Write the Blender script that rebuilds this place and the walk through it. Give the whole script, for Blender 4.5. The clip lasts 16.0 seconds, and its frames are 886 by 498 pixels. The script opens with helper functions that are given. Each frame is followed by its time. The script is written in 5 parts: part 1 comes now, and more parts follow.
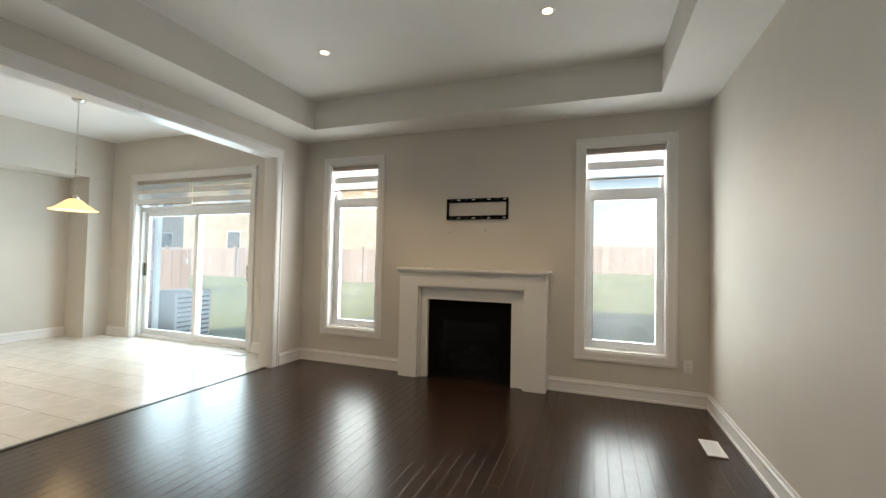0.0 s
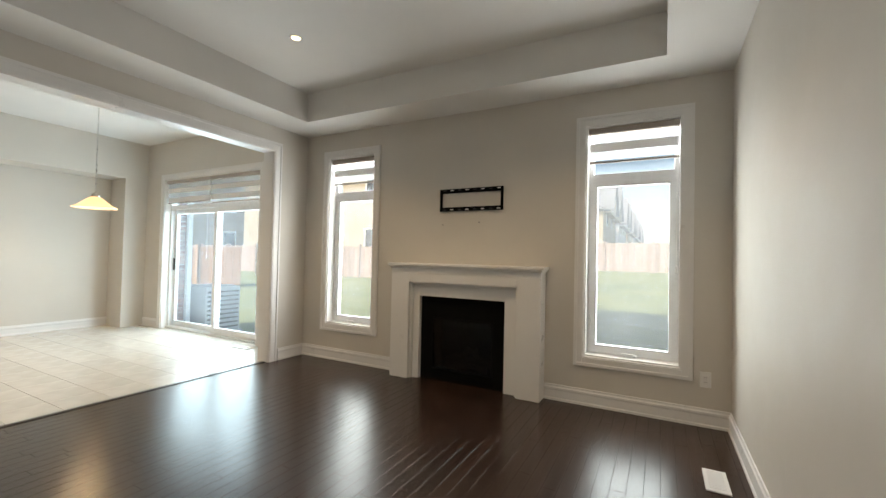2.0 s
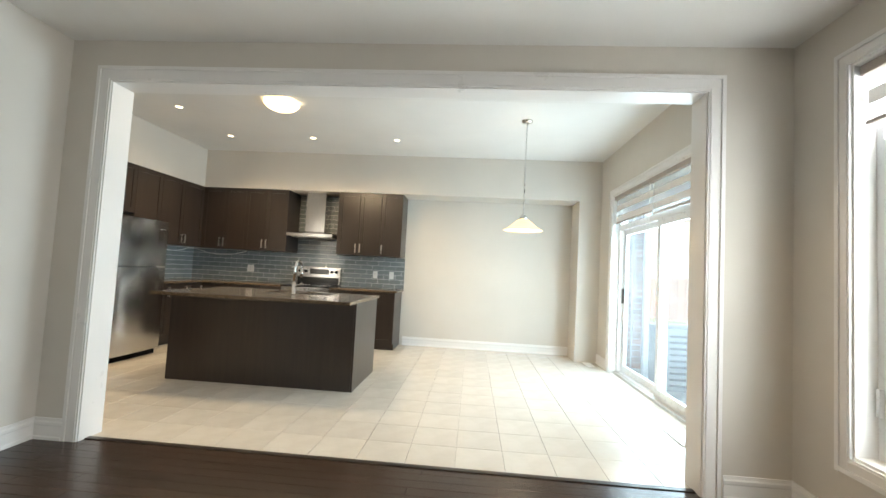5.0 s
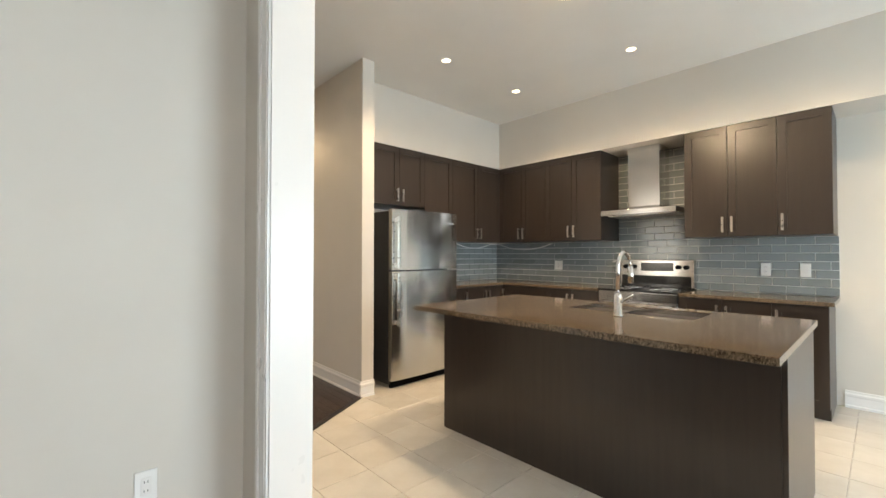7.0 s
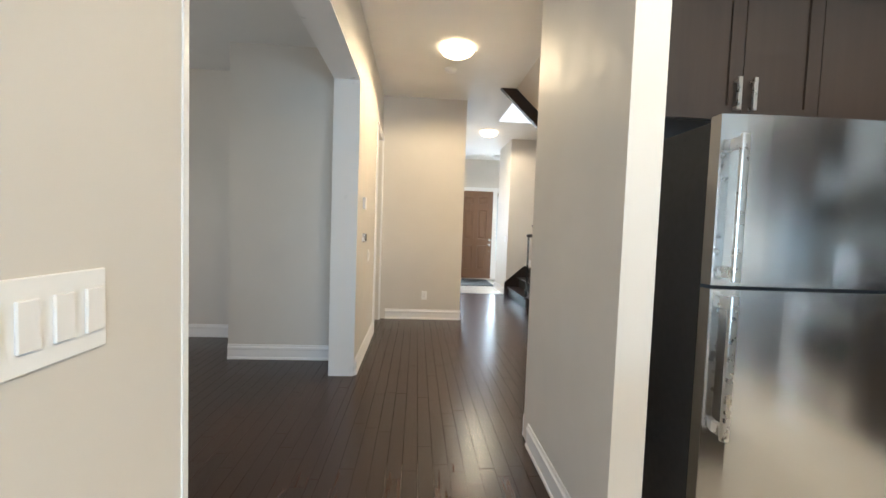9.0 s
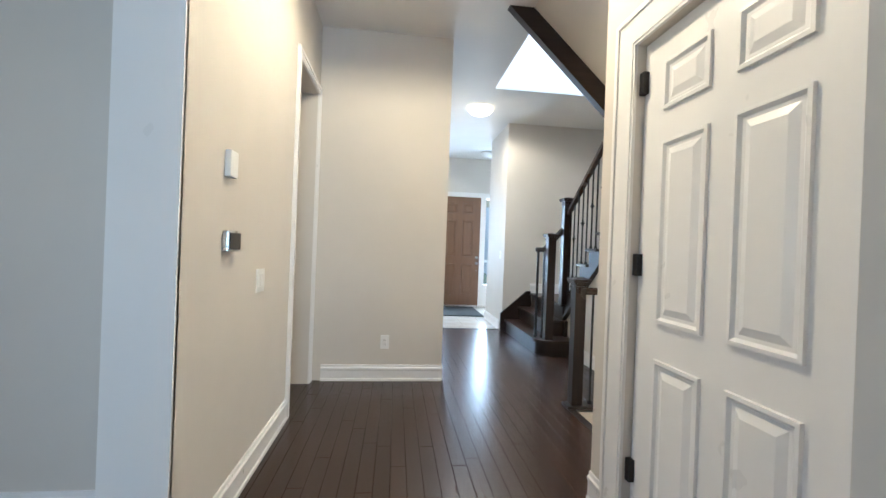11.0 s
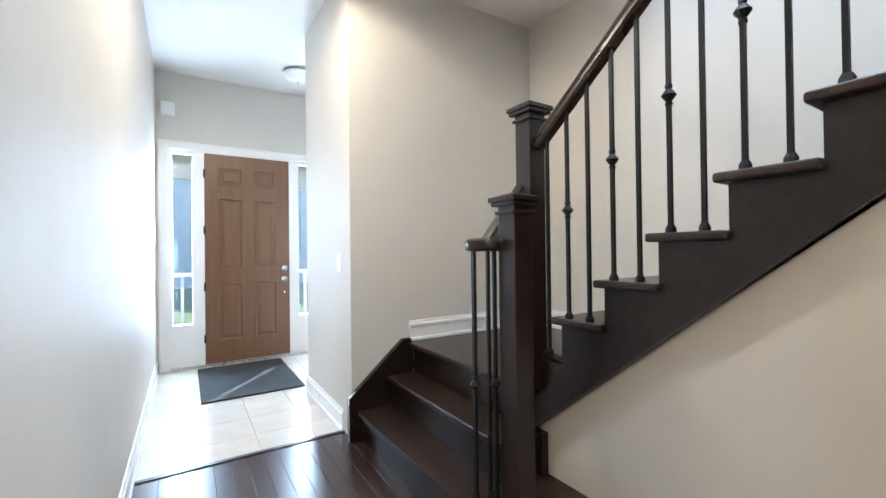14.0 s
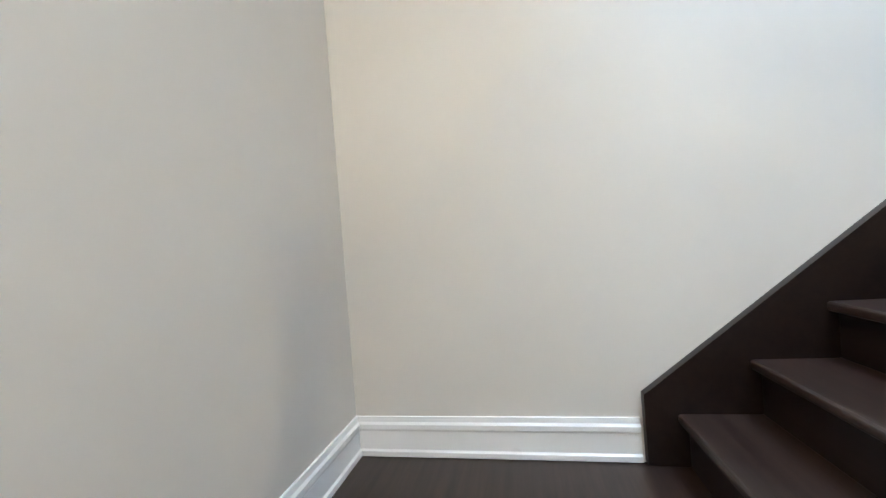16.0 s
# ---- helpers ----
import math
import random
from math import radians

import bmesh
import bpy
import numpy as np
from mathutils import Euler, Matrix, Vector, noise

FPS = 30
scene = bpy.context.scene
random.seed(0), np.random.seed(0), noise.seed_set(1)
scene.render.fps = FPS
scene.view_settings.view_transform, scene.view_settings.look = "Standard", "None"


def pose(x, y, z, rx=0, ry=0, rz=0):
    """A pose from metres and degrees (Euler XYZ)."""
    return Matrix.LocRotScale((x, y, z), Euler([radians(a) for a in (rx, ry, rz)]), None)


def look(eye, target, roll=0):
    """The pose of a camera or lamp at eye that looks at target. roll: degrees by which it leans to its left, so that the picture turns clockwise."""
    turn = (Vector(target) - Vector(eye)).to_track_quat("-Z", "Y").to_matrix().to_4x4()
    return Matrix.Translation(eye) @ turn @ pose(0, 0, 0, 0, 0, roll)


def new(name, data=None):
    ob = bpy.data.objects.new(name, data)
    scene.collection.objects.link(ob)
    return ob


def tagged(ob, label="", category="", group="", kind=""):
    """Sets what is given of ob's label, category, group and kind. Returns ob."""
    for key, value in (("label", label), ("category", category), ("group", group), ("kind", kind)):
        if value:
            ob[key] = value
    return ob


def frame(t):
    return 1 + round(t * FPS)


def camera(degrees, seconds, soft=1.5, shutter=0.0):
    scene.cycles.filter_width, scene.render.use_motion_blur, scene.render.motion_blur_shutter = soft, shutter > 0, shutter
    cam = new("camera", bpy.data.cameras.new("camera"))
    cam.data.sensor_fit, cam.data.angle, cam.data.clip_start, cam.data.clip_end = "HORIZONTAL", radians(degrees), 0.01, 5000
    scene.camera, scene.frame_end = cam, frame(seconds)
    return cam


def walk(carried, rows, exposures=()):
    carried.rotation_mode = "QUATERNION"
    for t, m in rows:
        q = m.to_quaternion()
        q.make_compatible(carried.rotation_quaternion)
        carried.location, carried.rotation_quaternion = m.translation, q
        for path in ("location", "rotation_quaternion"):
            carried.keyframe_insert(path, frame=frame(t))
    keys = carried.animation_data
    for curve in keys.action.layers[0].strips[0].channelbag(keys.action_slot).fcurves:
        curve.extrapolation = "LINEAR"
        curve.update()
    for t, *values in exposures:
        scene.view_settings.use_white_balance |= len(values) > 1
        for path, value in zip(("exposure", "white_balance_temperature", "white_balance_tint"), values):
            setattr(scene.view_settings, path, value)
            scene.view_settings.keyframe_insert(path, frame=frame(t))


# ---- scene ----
cam = camera(94.6, 16.0)
PATH = [
    (0, (0.235, 0.059, 1.281), (-0.457, 1.934, 1.338), 1.2),
    (0.5, (0.495, 0.073, 1.268), (-0.297, 1.909, 1.324), 1.6),
    (1, (0.643, 0.111, 1.268), (-0.171, 1.937, 1.309), 1.5),
    (1.5, (0.734, 0.259, 1.26), (-0.129, 2.064, 1.291), 1.2),
    (2, (0.737, 0.591, 1.256), (-0.204, 2.355, 1.299), 1.3),
    (2.5, (0.781, 1.016, 1.273), (-0.329, 2.679, 1.319), 1.5),
    (3, (0.718, 1.406, 1.292), (-0.616, 2.896, 1.345), 1.7),
    (3.2, (0.655, 1.577, 1.303), (-0.78, 2.971, 1.305), 0.1),
    (3.5, (0.518, 1.825, 1.324), (-1.08, 3.027, 1.385), 2.0),
    (4, (0.241, 2.156, 1.313), (-1.586, 2.969, 1.379), 2.7),
    (4.5, (-0.153, 2.34, 1.287), (-2.131, 2.635, 1.346), 3.2),
    (5, (-0.653, 2.434, 1.254), (-2.645, 2.286, 1.364), 3.0),
    (5.2, (-0.859, 2.424, 1.275), (-2.821, 2.046, 1.359), 3.3),
    (7.3, (-2.907, 1.277, 1.273), (-4.135, -0.301, 1.289), 0.6),
    (7.5, (-3.067, 1.089, 1.29), (-4.19, -0.566, 1.286), 1.3),
    (8, (-3.432, 0.686, 1.307), (-4.301, -1.114, 1.24), 1.7),
    (8.3, (-3.632, 0.418, 1.326), (-4.402, -1.425, 1.239), 1.0),
    (8.5, (-3.734, 0.242, 1.317), (-4.367, -1.654, 1.251), 1.6),
    (8.6, (-3.803, 0.141, 1.316), (-4.318, -1.791, 1.258), 1.6),
    (9, (-3.914, -0.274, 1.294), (-4.043, -2.267, 1.191), 2.0),
    (9.2, (-3.949, -0.509, 1.252), (-4.035, -2.506, 1.185), 4.7),
    (11.3, (-4.109, -2.846, 1.149), (-4.42, -4.821, 1.162), 0.6),
    (11.5, (-4.027, -3.209, 1.126), (-4.542, -5.141, 1.166), 0.3),
    (12, (-4.217, -3.681, 1.123), (-5.038, -5.503, 1.201), 0.1),
    (12.5, (-4.351, -4.118, 1.151), (-5.175, -5.939, 1.236), 0.5),
    (13, (-4.464, -4.582, 1.175), (-5.371, -6.363, 1.265), -0.2),
    (13.5, (-4.647, -5.125, 1.185), (-5.603, -6.881, 1.228), -0.7),
    (14, (-4.803, -5.695, 1.185), (-5.869, -7.387, 1.199), -0.7),
    (14.5, (-4.979, -6.237, 1.201), (-6.14, -7.866, 1.228), -0.7),
    (15, (-5.131, -6.737, 1.218), (-6.461, -8.23, 1.262), -1.2),
    (15.5, (-5.445, -7.228, 1.252), (-7.165, -8.247, 1.301), -4.7),
    (16, (-5.856, -7.56, 1.319), (-7.819, -7.942, 1.303), -4.4),
]
EXPOSURES = [(0, 0.98, 7350, 13), (3.5, 1.2, 7400, 13), (4.5, 1.42, 7300, 13), (5.2, 1.45, 7000, 10), (7.3, 1.68, 7100, 13), (8.3, 1.78, 6600, 10), (9.2, 1.78, 5600, 8), (11.3, 1.82, 5000, 5), (12.5, 1.86, 4900, 4), (13.5, 1.88, 5200, 7), (15, 2.0, 5200, 9), (16, 2.12, 4950, 6)]
walk(cam, [(r[0], look(*r[1:])) for r in PATH], exposures=EXPOSURES)

# ---------------------------------------------------------------- light
world = bpy.data.worlds.new("sky")
scene.world = world
world.use_nodes = True
wn = world.node_tree
sky = wn.nodes.new("ShaderNodeTexSky")
sky.sky_type = 'NISHITA'
sky.sun_disc = False
sky.sun_elevation = radians(34)
sky.sun_rotation = radians(218)
wn.nodes["Background"].inputs["Strength"].default_value = 0.07
wn.links.new(sky.outputs[0], wn.nodes["Background"].inputs["Color"])


def lamp(name, kind, m, energy, color=(1, 1, 1), **values):
    data = bpy.data.lights.new(name, kind)
    data.energy, data.color = energy, color
    for key, value in values.items():
        setattr(data, key, value)
    ob = new(name, data)
    ob.matrix_world = m
    return ob


SUN_FROM = Vector((-0.62, -0.78, 0.66))
lamp("sun", 'SUN', look(SUN_FROM * 50  , (0, 0, 0)), 3.4, (1.0, 0.92, 0.8), angle=radians(0.5))
DAY = (0.83, 0.925, 1.0)
WARM = (1.0, 0.79, 0.52)


def daylight(name, x, y, z, w, h, aim, energy, color=DAY):
    """Sky light that shines along aim, from a window opening or as the stairwell's added fill."""
    lamp(name, 'AREA', look((x, y, z), (x + aim[0], y + aim[1], z + aim[2])), energy, color, shape='RECTANGLE', size=w, size_y=h)


daylight("window_light", -2.535, 4.60, 1.44, 0.66, 1.95, (0, -1, -0.15), 20)
daylight("window_light", 0.512, 4.60, 1.44, 0.70, 1.95, (0, -1, -0.15), 22)
daylight("window_light", -5.32, 4.62, 1.15, 2.25, 1.9, (0, -1, -0.1), 64, (0.62, 0.83, 1.0))
daylight("window_light", -4.775, -10.9, 1.3, 0.22, 1.7, (0, 1, -0.1), 22)
daylight("window_light", -6.02, -10.9, 1.3, 0.22, 1.7, (0, 1, -0.1), 22)
# Added to brighten the dining room; its east wall opening is unseen and assumed.
lamp("window_light", 'AREA', look((0.66, -2.7, 1.55), (-1, -2.7, 1.5)), 10, (1.0, 0.96, 0.9), shape='RECTANGLE', size=1.3, size_y=1.4)
# Added fill high in the shaft, standing in for an unseen upstairs window.
daylight("stairwell_light", -6.3, -6.2, 5.45, 1.4, 1.2, (0, 0, -1), 36)


# ---------------------------------------------------------------- materials
def mat(name):
    m = bpy.data.materials.new(name)
    m.use_nodes = True
    nt = m.node_tree
    return m, nt, nt.nodes["Principled BSDF"]


def node(nt, kind, **inputs):
    n = nt.nodes.new(kind)
    for key, value in inputs.items():
        n.inputs[key.replace("_", " ")].default_value = value
    return n


def ramp(nt, src, stops):
    r = nt.nodes.new("ShaderNodeValToRGB")
    e = r.color_ramp.elements
    while len(e) < len(stops):
        e.new(0.5)
    for el, (p, c) in zip(e, stops):
        el.position, el.color = p, (*c, 1)
    nt.links.new(src, r.inputs["Fac"])
    return r.outputs["Color"]


def noise_of(nt, scale, detail=4, stretch=None, rough=0.55):
    tc = nt.nodes.new("ShaderNodeTexCoord")
    mp = nt.nodes.new("ShaderNodeMapping")
    mp.inputs["Scale"].default_value = stretch or (1, 1, 1)
    nt.links.new(tc.outputs["Object"], mp.inputs["Vector"])
    n = node(nt, "ShaderNodeTexNoise", Scale=scale, Detail=detail, Roughness=rough)
    nt.links.new(mp.outputs[0], n.inputs["Vector"])
    return n.outputs["Fac"]


def bump(nt, bsdf, src, strength, distance):
    b = node(nt, "ShaderNodeBump", Strength=strength, Distance=distance)
    nt.links.new(src, b.inputs["Height"])
    nt.links.new(b.outputs[0], bsdf.inputs["Normal"])


def mixc(nt, fac, a, b, mode='MIX'):
    m = nt.nodes.new("ShaderNodeMix")
    m.data_type, m.blend_type = 'RGBA', mode
    for sock, v in ((m.inputs[0], fac), (m.inputs[6], a), (m.inputs[7], b)):
        if isinstance(v, bpy.types.NodeSocket):
            nt.links.new(v, sock)
        elif isinstance(v, tuple):
            sock.default_value = (*v, 1)
        else:
            sock.default_value = v
    return m.outputs[2]


def paint(name, c, rough=0.5, vary=0.06, grain=260.0, relief=0.0006, large=1.3):
    m, nt, b = mat(name)
    lo = tuple(v * (1 - vary) for v in c)
    col = ramp(nt, noise_of(nt, large, 5), [(0.3, lo), (0.7, c)])
    nt.links.new(col, b.inputs["Base Color"])
    rr = ramp(nt, noise_of(nt, 6, 3), [(0.3, (rough - 0.06,) * 3), (0.7, (rough + 0.06,) * 3)])
    nt.links.new(rr, b.inputs["Roughness"])
    bump(nt, b, noise_of(nt, grain, 2), 0.25, relief)
    return m


def plain(name, c, rough=0.4, metal=0.0, emit=None, strength=0.0, vary=0.0):
    m, nt, b = mat(name)
    b.inputs["Base Color"].default_value = (*c, 1)
    b.inputs["Roughness"].default_value = rough
    b.inputs["Metallic"].default_value = metal
    if vary:
        rr = ramp(nt, noise_of(nt, 30, 4), [(0.3, (max(rough - vary, 0.02),) * 3), (0.7, (rough + vary,) * 3)])
        nt.links.new(rr, b.inputs["Roughness"])
    if emit:
        b.inputs["Emission Color"].default_value = (*emit, 1)
        b.inputs["Emission Strength"].default_value = strength
    return m


def wood(name, dark, light, rough=0.3, axis=1, scale=9.0, per_piece=0.25, coat=0.0, per_island=False, sheen=0.03):
    m, nt, b = mat(name)
    st = [14.0, 14.0, 14.0]
    st[axis] = 0.9
    g = noise_of(nt, scale / 4, 7, tuple(st), 0.65)
    col = ramp(nt, g, [(0.3, dark), (0.7, light)])
    if per_island:
        r = nt.nodes.new("ShaderNodeNewGeometry").outputs["Random Per Island"]
    else:
        r = nt.nodes.new("ShaderNodeObjectInfo").outputs["Random"]
    v = ramp(nt, r, [(0.0, (1 - per_piece,) * 3), (1.0, (1 + per_piece * 0.5,) * 3)])
    col = mixc(nt, 1.0, col, v, 'MULTIPLY')
    nt.links.new(col, b.inputs["Base Color"])
    rr = ramp(nt, noise_of(nt, 5, 4), [(0.25, (rough - sheen,) * 3), (0.75, (rough + sheen,) * 3)])
    nt.links.new(rr, b.inputs["Roughness"])
    bump(nt, b, g, 0.03, 0.0003)
    b.inputs["Coat Weight"].default_value = coat
    return m


M_WALL = paint("wall_paint", (0.66, 0.615, 0.555), 0.6)
M_CEIL = paint("ceiling_paint", (0.78, 0.76, 0.73), 0.75, grain=120, relief=0.0012)
M_TRIM = paint("trim_paint", (0.81, 0.79, 0.77), 0.33, vary=0.03, grain=60, relief=0.0003)
M_FLOOR = wood("dark_floor_wood", (0.020, 0.0100, 0.0065), (0.052, 0.027, 0.018), 0.26, 1, 9, 0.3, sheen=0.012)
M_FLOOR_JOINED = wood("dark_floor_wood_field", (0.020, 0.0100, 0.0065), (0.052, 0.027, 0.018), 0.26, 1, 9, 0.3, per_island=True, sheen=0.012)
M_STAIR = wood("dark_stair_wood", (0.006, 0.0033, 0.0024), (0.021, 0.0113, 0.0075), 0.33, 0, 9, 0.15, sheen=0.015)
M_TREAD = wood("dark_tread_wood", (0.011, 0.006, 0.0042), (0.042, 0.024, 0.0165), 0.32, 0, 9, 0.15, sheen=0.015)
M_NEWEL = wood("dark_newel_wood", (0.008, 0.0043, 0.003), (0.027, 0.0148, 0.0099), 0.3, 2, 9, 0.1)
M_RAIL = wood("rail_wood", (0.02, 0.011, 0.008), (0.075, 0.038, 0.023), 0.28, 1, 9, 0.1)
M_IRON = plain("black_iron", (0.012, 0.011, 0.011), 0.42, 0.4, vary=0.1)
M_CAB = wood("espresso_cabinet", (0.027, 0.0195, 0.0158), (0.037, 0.027, 0.0215), 0.3, 2, 7, 0.1, sheen=0.006)
M_STEEL_HANDLE = plain("brushed_nickel", (0.62, 0.6, 0.57), 0.3, 1.0, vary=0.06)
M_CHROME = plain("chrome", (0.75, 0.75, 0.75), 0.08, 1.0)
M_BLACK = plain("black_gloss", (0.012, 0.012, 0.013), 0.12, vary=0.05)
M_BLACKMATT = paint("black_matt_metal", (0.004, 0.004, 0.004), 0.85)
M_BLACKMATT.node_tree.nodes["Principled BSDF"].inputs["Specular IOR Level"].default_value = 0.08
M_PLASTIC = plain("white_plastic", (0.82, 0.81, 0.79), 0.35)
M_DARKSLOT = plain("dark_slot", (0.03, 0.03, 0.03), 0.6)
M_VINYL = plain("white_vinyl", (0.82, 0.83, 0.84), 0.3, vary=0.05)
M_RUBBER = paint("charcoal_mat", (0.035, 0.04, 0.043), 0.9, vary=0.4, grain=400, relief=0.003)
M_GROUT = paint("grout", (0.57, 0.54, 0.49), 0.9)
M_GROUT_PALE = paint("pale_grout", (0.72, 0.73, 0.72), 0.9)


def steel(name):
    m, nt, b = mat(name)
    b.inputs["Metallic"].default_value = 1.0
    b.inputs["Base Color"].default_value = (0.6, 0.59, 0.58, 1)
    nt.links.new(ramp(nt, noise_of(nt, 2.5, 3), [(0.3, (0.15,) * 3), (0.7, (0.19,) * 3)]), b.inputs["Roughness"])
    b.inputs["Anisotropic"].default_value = 0.7
    b.inputs["Anisotropic Rotation"].default_value = 0.25
    return m


M_STEEL = steel("stainless_steel")


def granite():
    m, nt, b = mat("brown_granite")
    c1 = ramp(nt, noise_of(nt, 55, 9, (1, 1.9, 1), 0.8), [(0.34, (0.016, 0.011, 0.008)), (0.46, (0.10, 0.070, 0.045)), (0.56, (0.24, 0.18, 0.122)), (0.68, (0.05, 0.036, 0.027))])
    c2 = ramp(nt, noise_of(nt, 120, 4), [(0.42, (0.45, 0.42, 0.4)), (0.6, (1.0, 1.0, 1.0))])
    nt.links.new(mixc(nt, 0.7, c1, c2, 'MULTIPLY'), b.inputs["Base Color"])
    b.inputs["Roughness"].default_value = 0.1
    return m


M_GRANITE = granite()


def tile(name, a, c, rough, per=0.06):
    m, nt, b = mat(name)
    col = ramp(nt, noise_of(nt, 3.2, 8, (1, 1, 1), 0.65), [(0.3, a), (0.7, c)])
    r = nt.nodes.new("ShaderNodeObjectInfo").outputs["Random"]
    v = ramp(nt, r, [(0, (1 - per,) * 3), (1, (1,) * 3)])
    nt.links.new(mixc(nt, 1.0, col, v, 'MULTIPLY'), b.inputs["Base Color"])
    nt.links.new(ramp(nt, noise_of(nt, 9, 4), [(0.3, (rough - 0.04,) * 3), (0.7, (rough + 0.06,) * 3)]), b.inputs["Roughness"])
    return m


M_TILE = tile("cream_floor_tile", (0.60, 0.555, 0.49), (0.70, 0.66, 0.60), 0.16)
M_SUBWAY = tile("grey_glass_tile", (0.22, 0.245, 0.25), (0.27, 0.295, 0.30), 0.1, 0.22)


def glass(name, tint=(1, 1, 1), veil=0.0):
    m, nt, b = mat(name)
    nt.nodes.remove(b)
    tr = nt.nodes.new("ShaderNodeBsdfTransparent")
    tr.inputs[0].default_value = (*tint, 1)
    gl = nt.nodes.new("ShaderNodeBsdfGlossy")
    gl.inputs["Roughness"].default_value = 0.01
    fr = node(nt, "ShaderNodeLayerWeight", Blend=0.5)
    pw = nt.nodes.new("ShaderNodeMath")
    pw.operation = 'POWER'
    pw.inputs[1].default_value = 5.0
    nt.links.new(fr.outputs["Facing"], pw.inputs[0])
    ad = nt.nodes.new("ShaderNodeMath")
    ad.operation = 'MULTIPLY_ADD'
    ad.inputs[1].default_value, ad.inputs[2].default_value = 0.7, 0.03
    nt.links.new(pw.outputs[0], ad.inputs[0])
    mx = nt.nodes.new("ShaderNodeMixShader")
    nt.links.new(ad.outputs[0], mx.inputs[0])
    nt.links.new(tr.outputs[0], mx.inputs[1])
    nt.links.new(gl.outputs[0], mx.inputs[2])
    out = mx.outputs[0]
    # A translucent share imitates window glare as a milky veil over the view.
    if veil:
        tl = nt.nodes.new("ShaderNodeBsdfTranslucent")
        tl.inputs[0].default_value = (0.88, 0.93, 1.0, 1)
        dm = nt.nodes.new("ShaderNodeMixShader")
        veil_share = ramp(nt, noise_of(nt, 2.2, 5, (1.6, 1.0, 0.7)), [(0.3, (veil * 0.8,) * 3), (0.7, (veil * 1.2,) * 3)])
        nt.links.new(veil_share, dm.inputs[0])
        nt.links.new(out, dm.inputs[1])
        nt.links.new(tl.outputs[0], dm.inputs[2])
        out = dm.outputs[0]
    nt.links.new(out, nt.nodes["Material Output"].inputs["Surface"])
    return m


M_GLASS = glass("window_glass", (0.95, 0.98, 0.97), 0.032)
M_CLEAR = glass("clear_sidelight_glass", (0.95, 0.98, 0.97), 0.003)
M_FIREGLASS = glass("fire_glass", (0.4, 0.4, 0.4))


def sheer(name, c, fac, clear=0.0):
    m, nt, b = mat(name)
    b.inputs["Base Color"].default_value = (*c, 1)
    b.inputs["Roughness"].default_value = 0.8
    tl = nt.nodes.new("ShaderNodeBsdfTranslucent")
    tl.inputs[0].default_value = (*c, 1)
    mx = nt.nodes.new("ShaderNodeMixShader")
    mx.inputs[0].default_value = fac
    nt.links.new(b.outputs[0], mx.inputs[1])
    nt.links.new(tl.outputs[0], mx.inputs[2])
    weave = nt.nodes.new("ShaderNodeMixShader")
    weave.inputs[0].default_value = clear
    nt.links.new(mx.outputs[0], weave.inputs[1])
    nt.links.new(nt.nodes.new("ShaderNodeBsdfTransparent").outputs[0], weave.inputs[2])
    nt.links.new(weave.outputs[0], nt.nodes["Material Output"].inputs["Surface"])
    return m


M_BLIND = sheer("blind_band", (0.85, 0.84, 0.82), 0.1)
M_SHEER = sheer("blind_sheer_band", (0.86, 0.9, 0.95), 0.25, 0.72)
M_SHADE = plain("frosted_lamp_glass", (0.6, 0.46, 0.28), 0.4, 0, (1.0, 0.62, 0.26), 0.75)
M_DOME = plain("lit_dome_glass", (0.9, 0.85, 0.75), 0.4, 0, (1.0, 0.76, 0.45), 1.5)
M_BULB = plain("lit_downlight", (0.9, 0.85, 0.75), 0.4, 0, (1.0, 0.80, 0.50), 3.2)
M_DOORBROWN = wood("brown_door_paint", (0.145, 0.072, 0.034), (0.18, 0.092, 0.045), 0.34, 2, 8, 0.02)
M_BRICK_RED = tile("red_brick", (0.24, 0.09, 0.06), (0.36, 0.15, 0.10), 0.85, 0.4)
M_MORTAR = paint("mortar", (0.42, 0.4, 0.37), 0.95)
M_SIDING = paint("buff_brick_far", (0.44, 0.37, 0.28), 0.9, vary=0.2, large=2.5)
M_ROOF = paint("grey_shingle_far", (0.2, 0.2, 0.22), 0.9, vary=0.3, large=3)
M_FENCE = wood("fence_cedar", (0.28, 0.14, 0.07), (0.42, 0.23, 0.12), 0.8, 2, 8, 0.2)
M_FENCE_GREY = wood("fence_pale", (0.30, 0.22, 0.19), (0.40, 0.30, 0.26), 0.85, 2, 8, 0.2)


def lawn():
    m, nt, b = mat("lawn_grass")
    c = ramp(nt, noise_of(nt, 0.5, 6), [(0.3, (0.18, 0.23, 0.07)), (0.7, (0.28, 0.31, 0.10))])
    d = ramp(nt, noise_of(nt, 30, 5), [(0.3, (0.6, 0.6, 0.6)), (0.7, (1, 1, 1))])
    nt.links.new(mixc(nt, 1.0, c, d, 'MULTIPLY'), b.inputs["Base Color"])
    b.inputs["Roughness"].default_value = 0.95
    bump(nt, b, noise_of(nt, 60, 4), 0.6, 0.03)
    return m


M_LAWN = lawn()


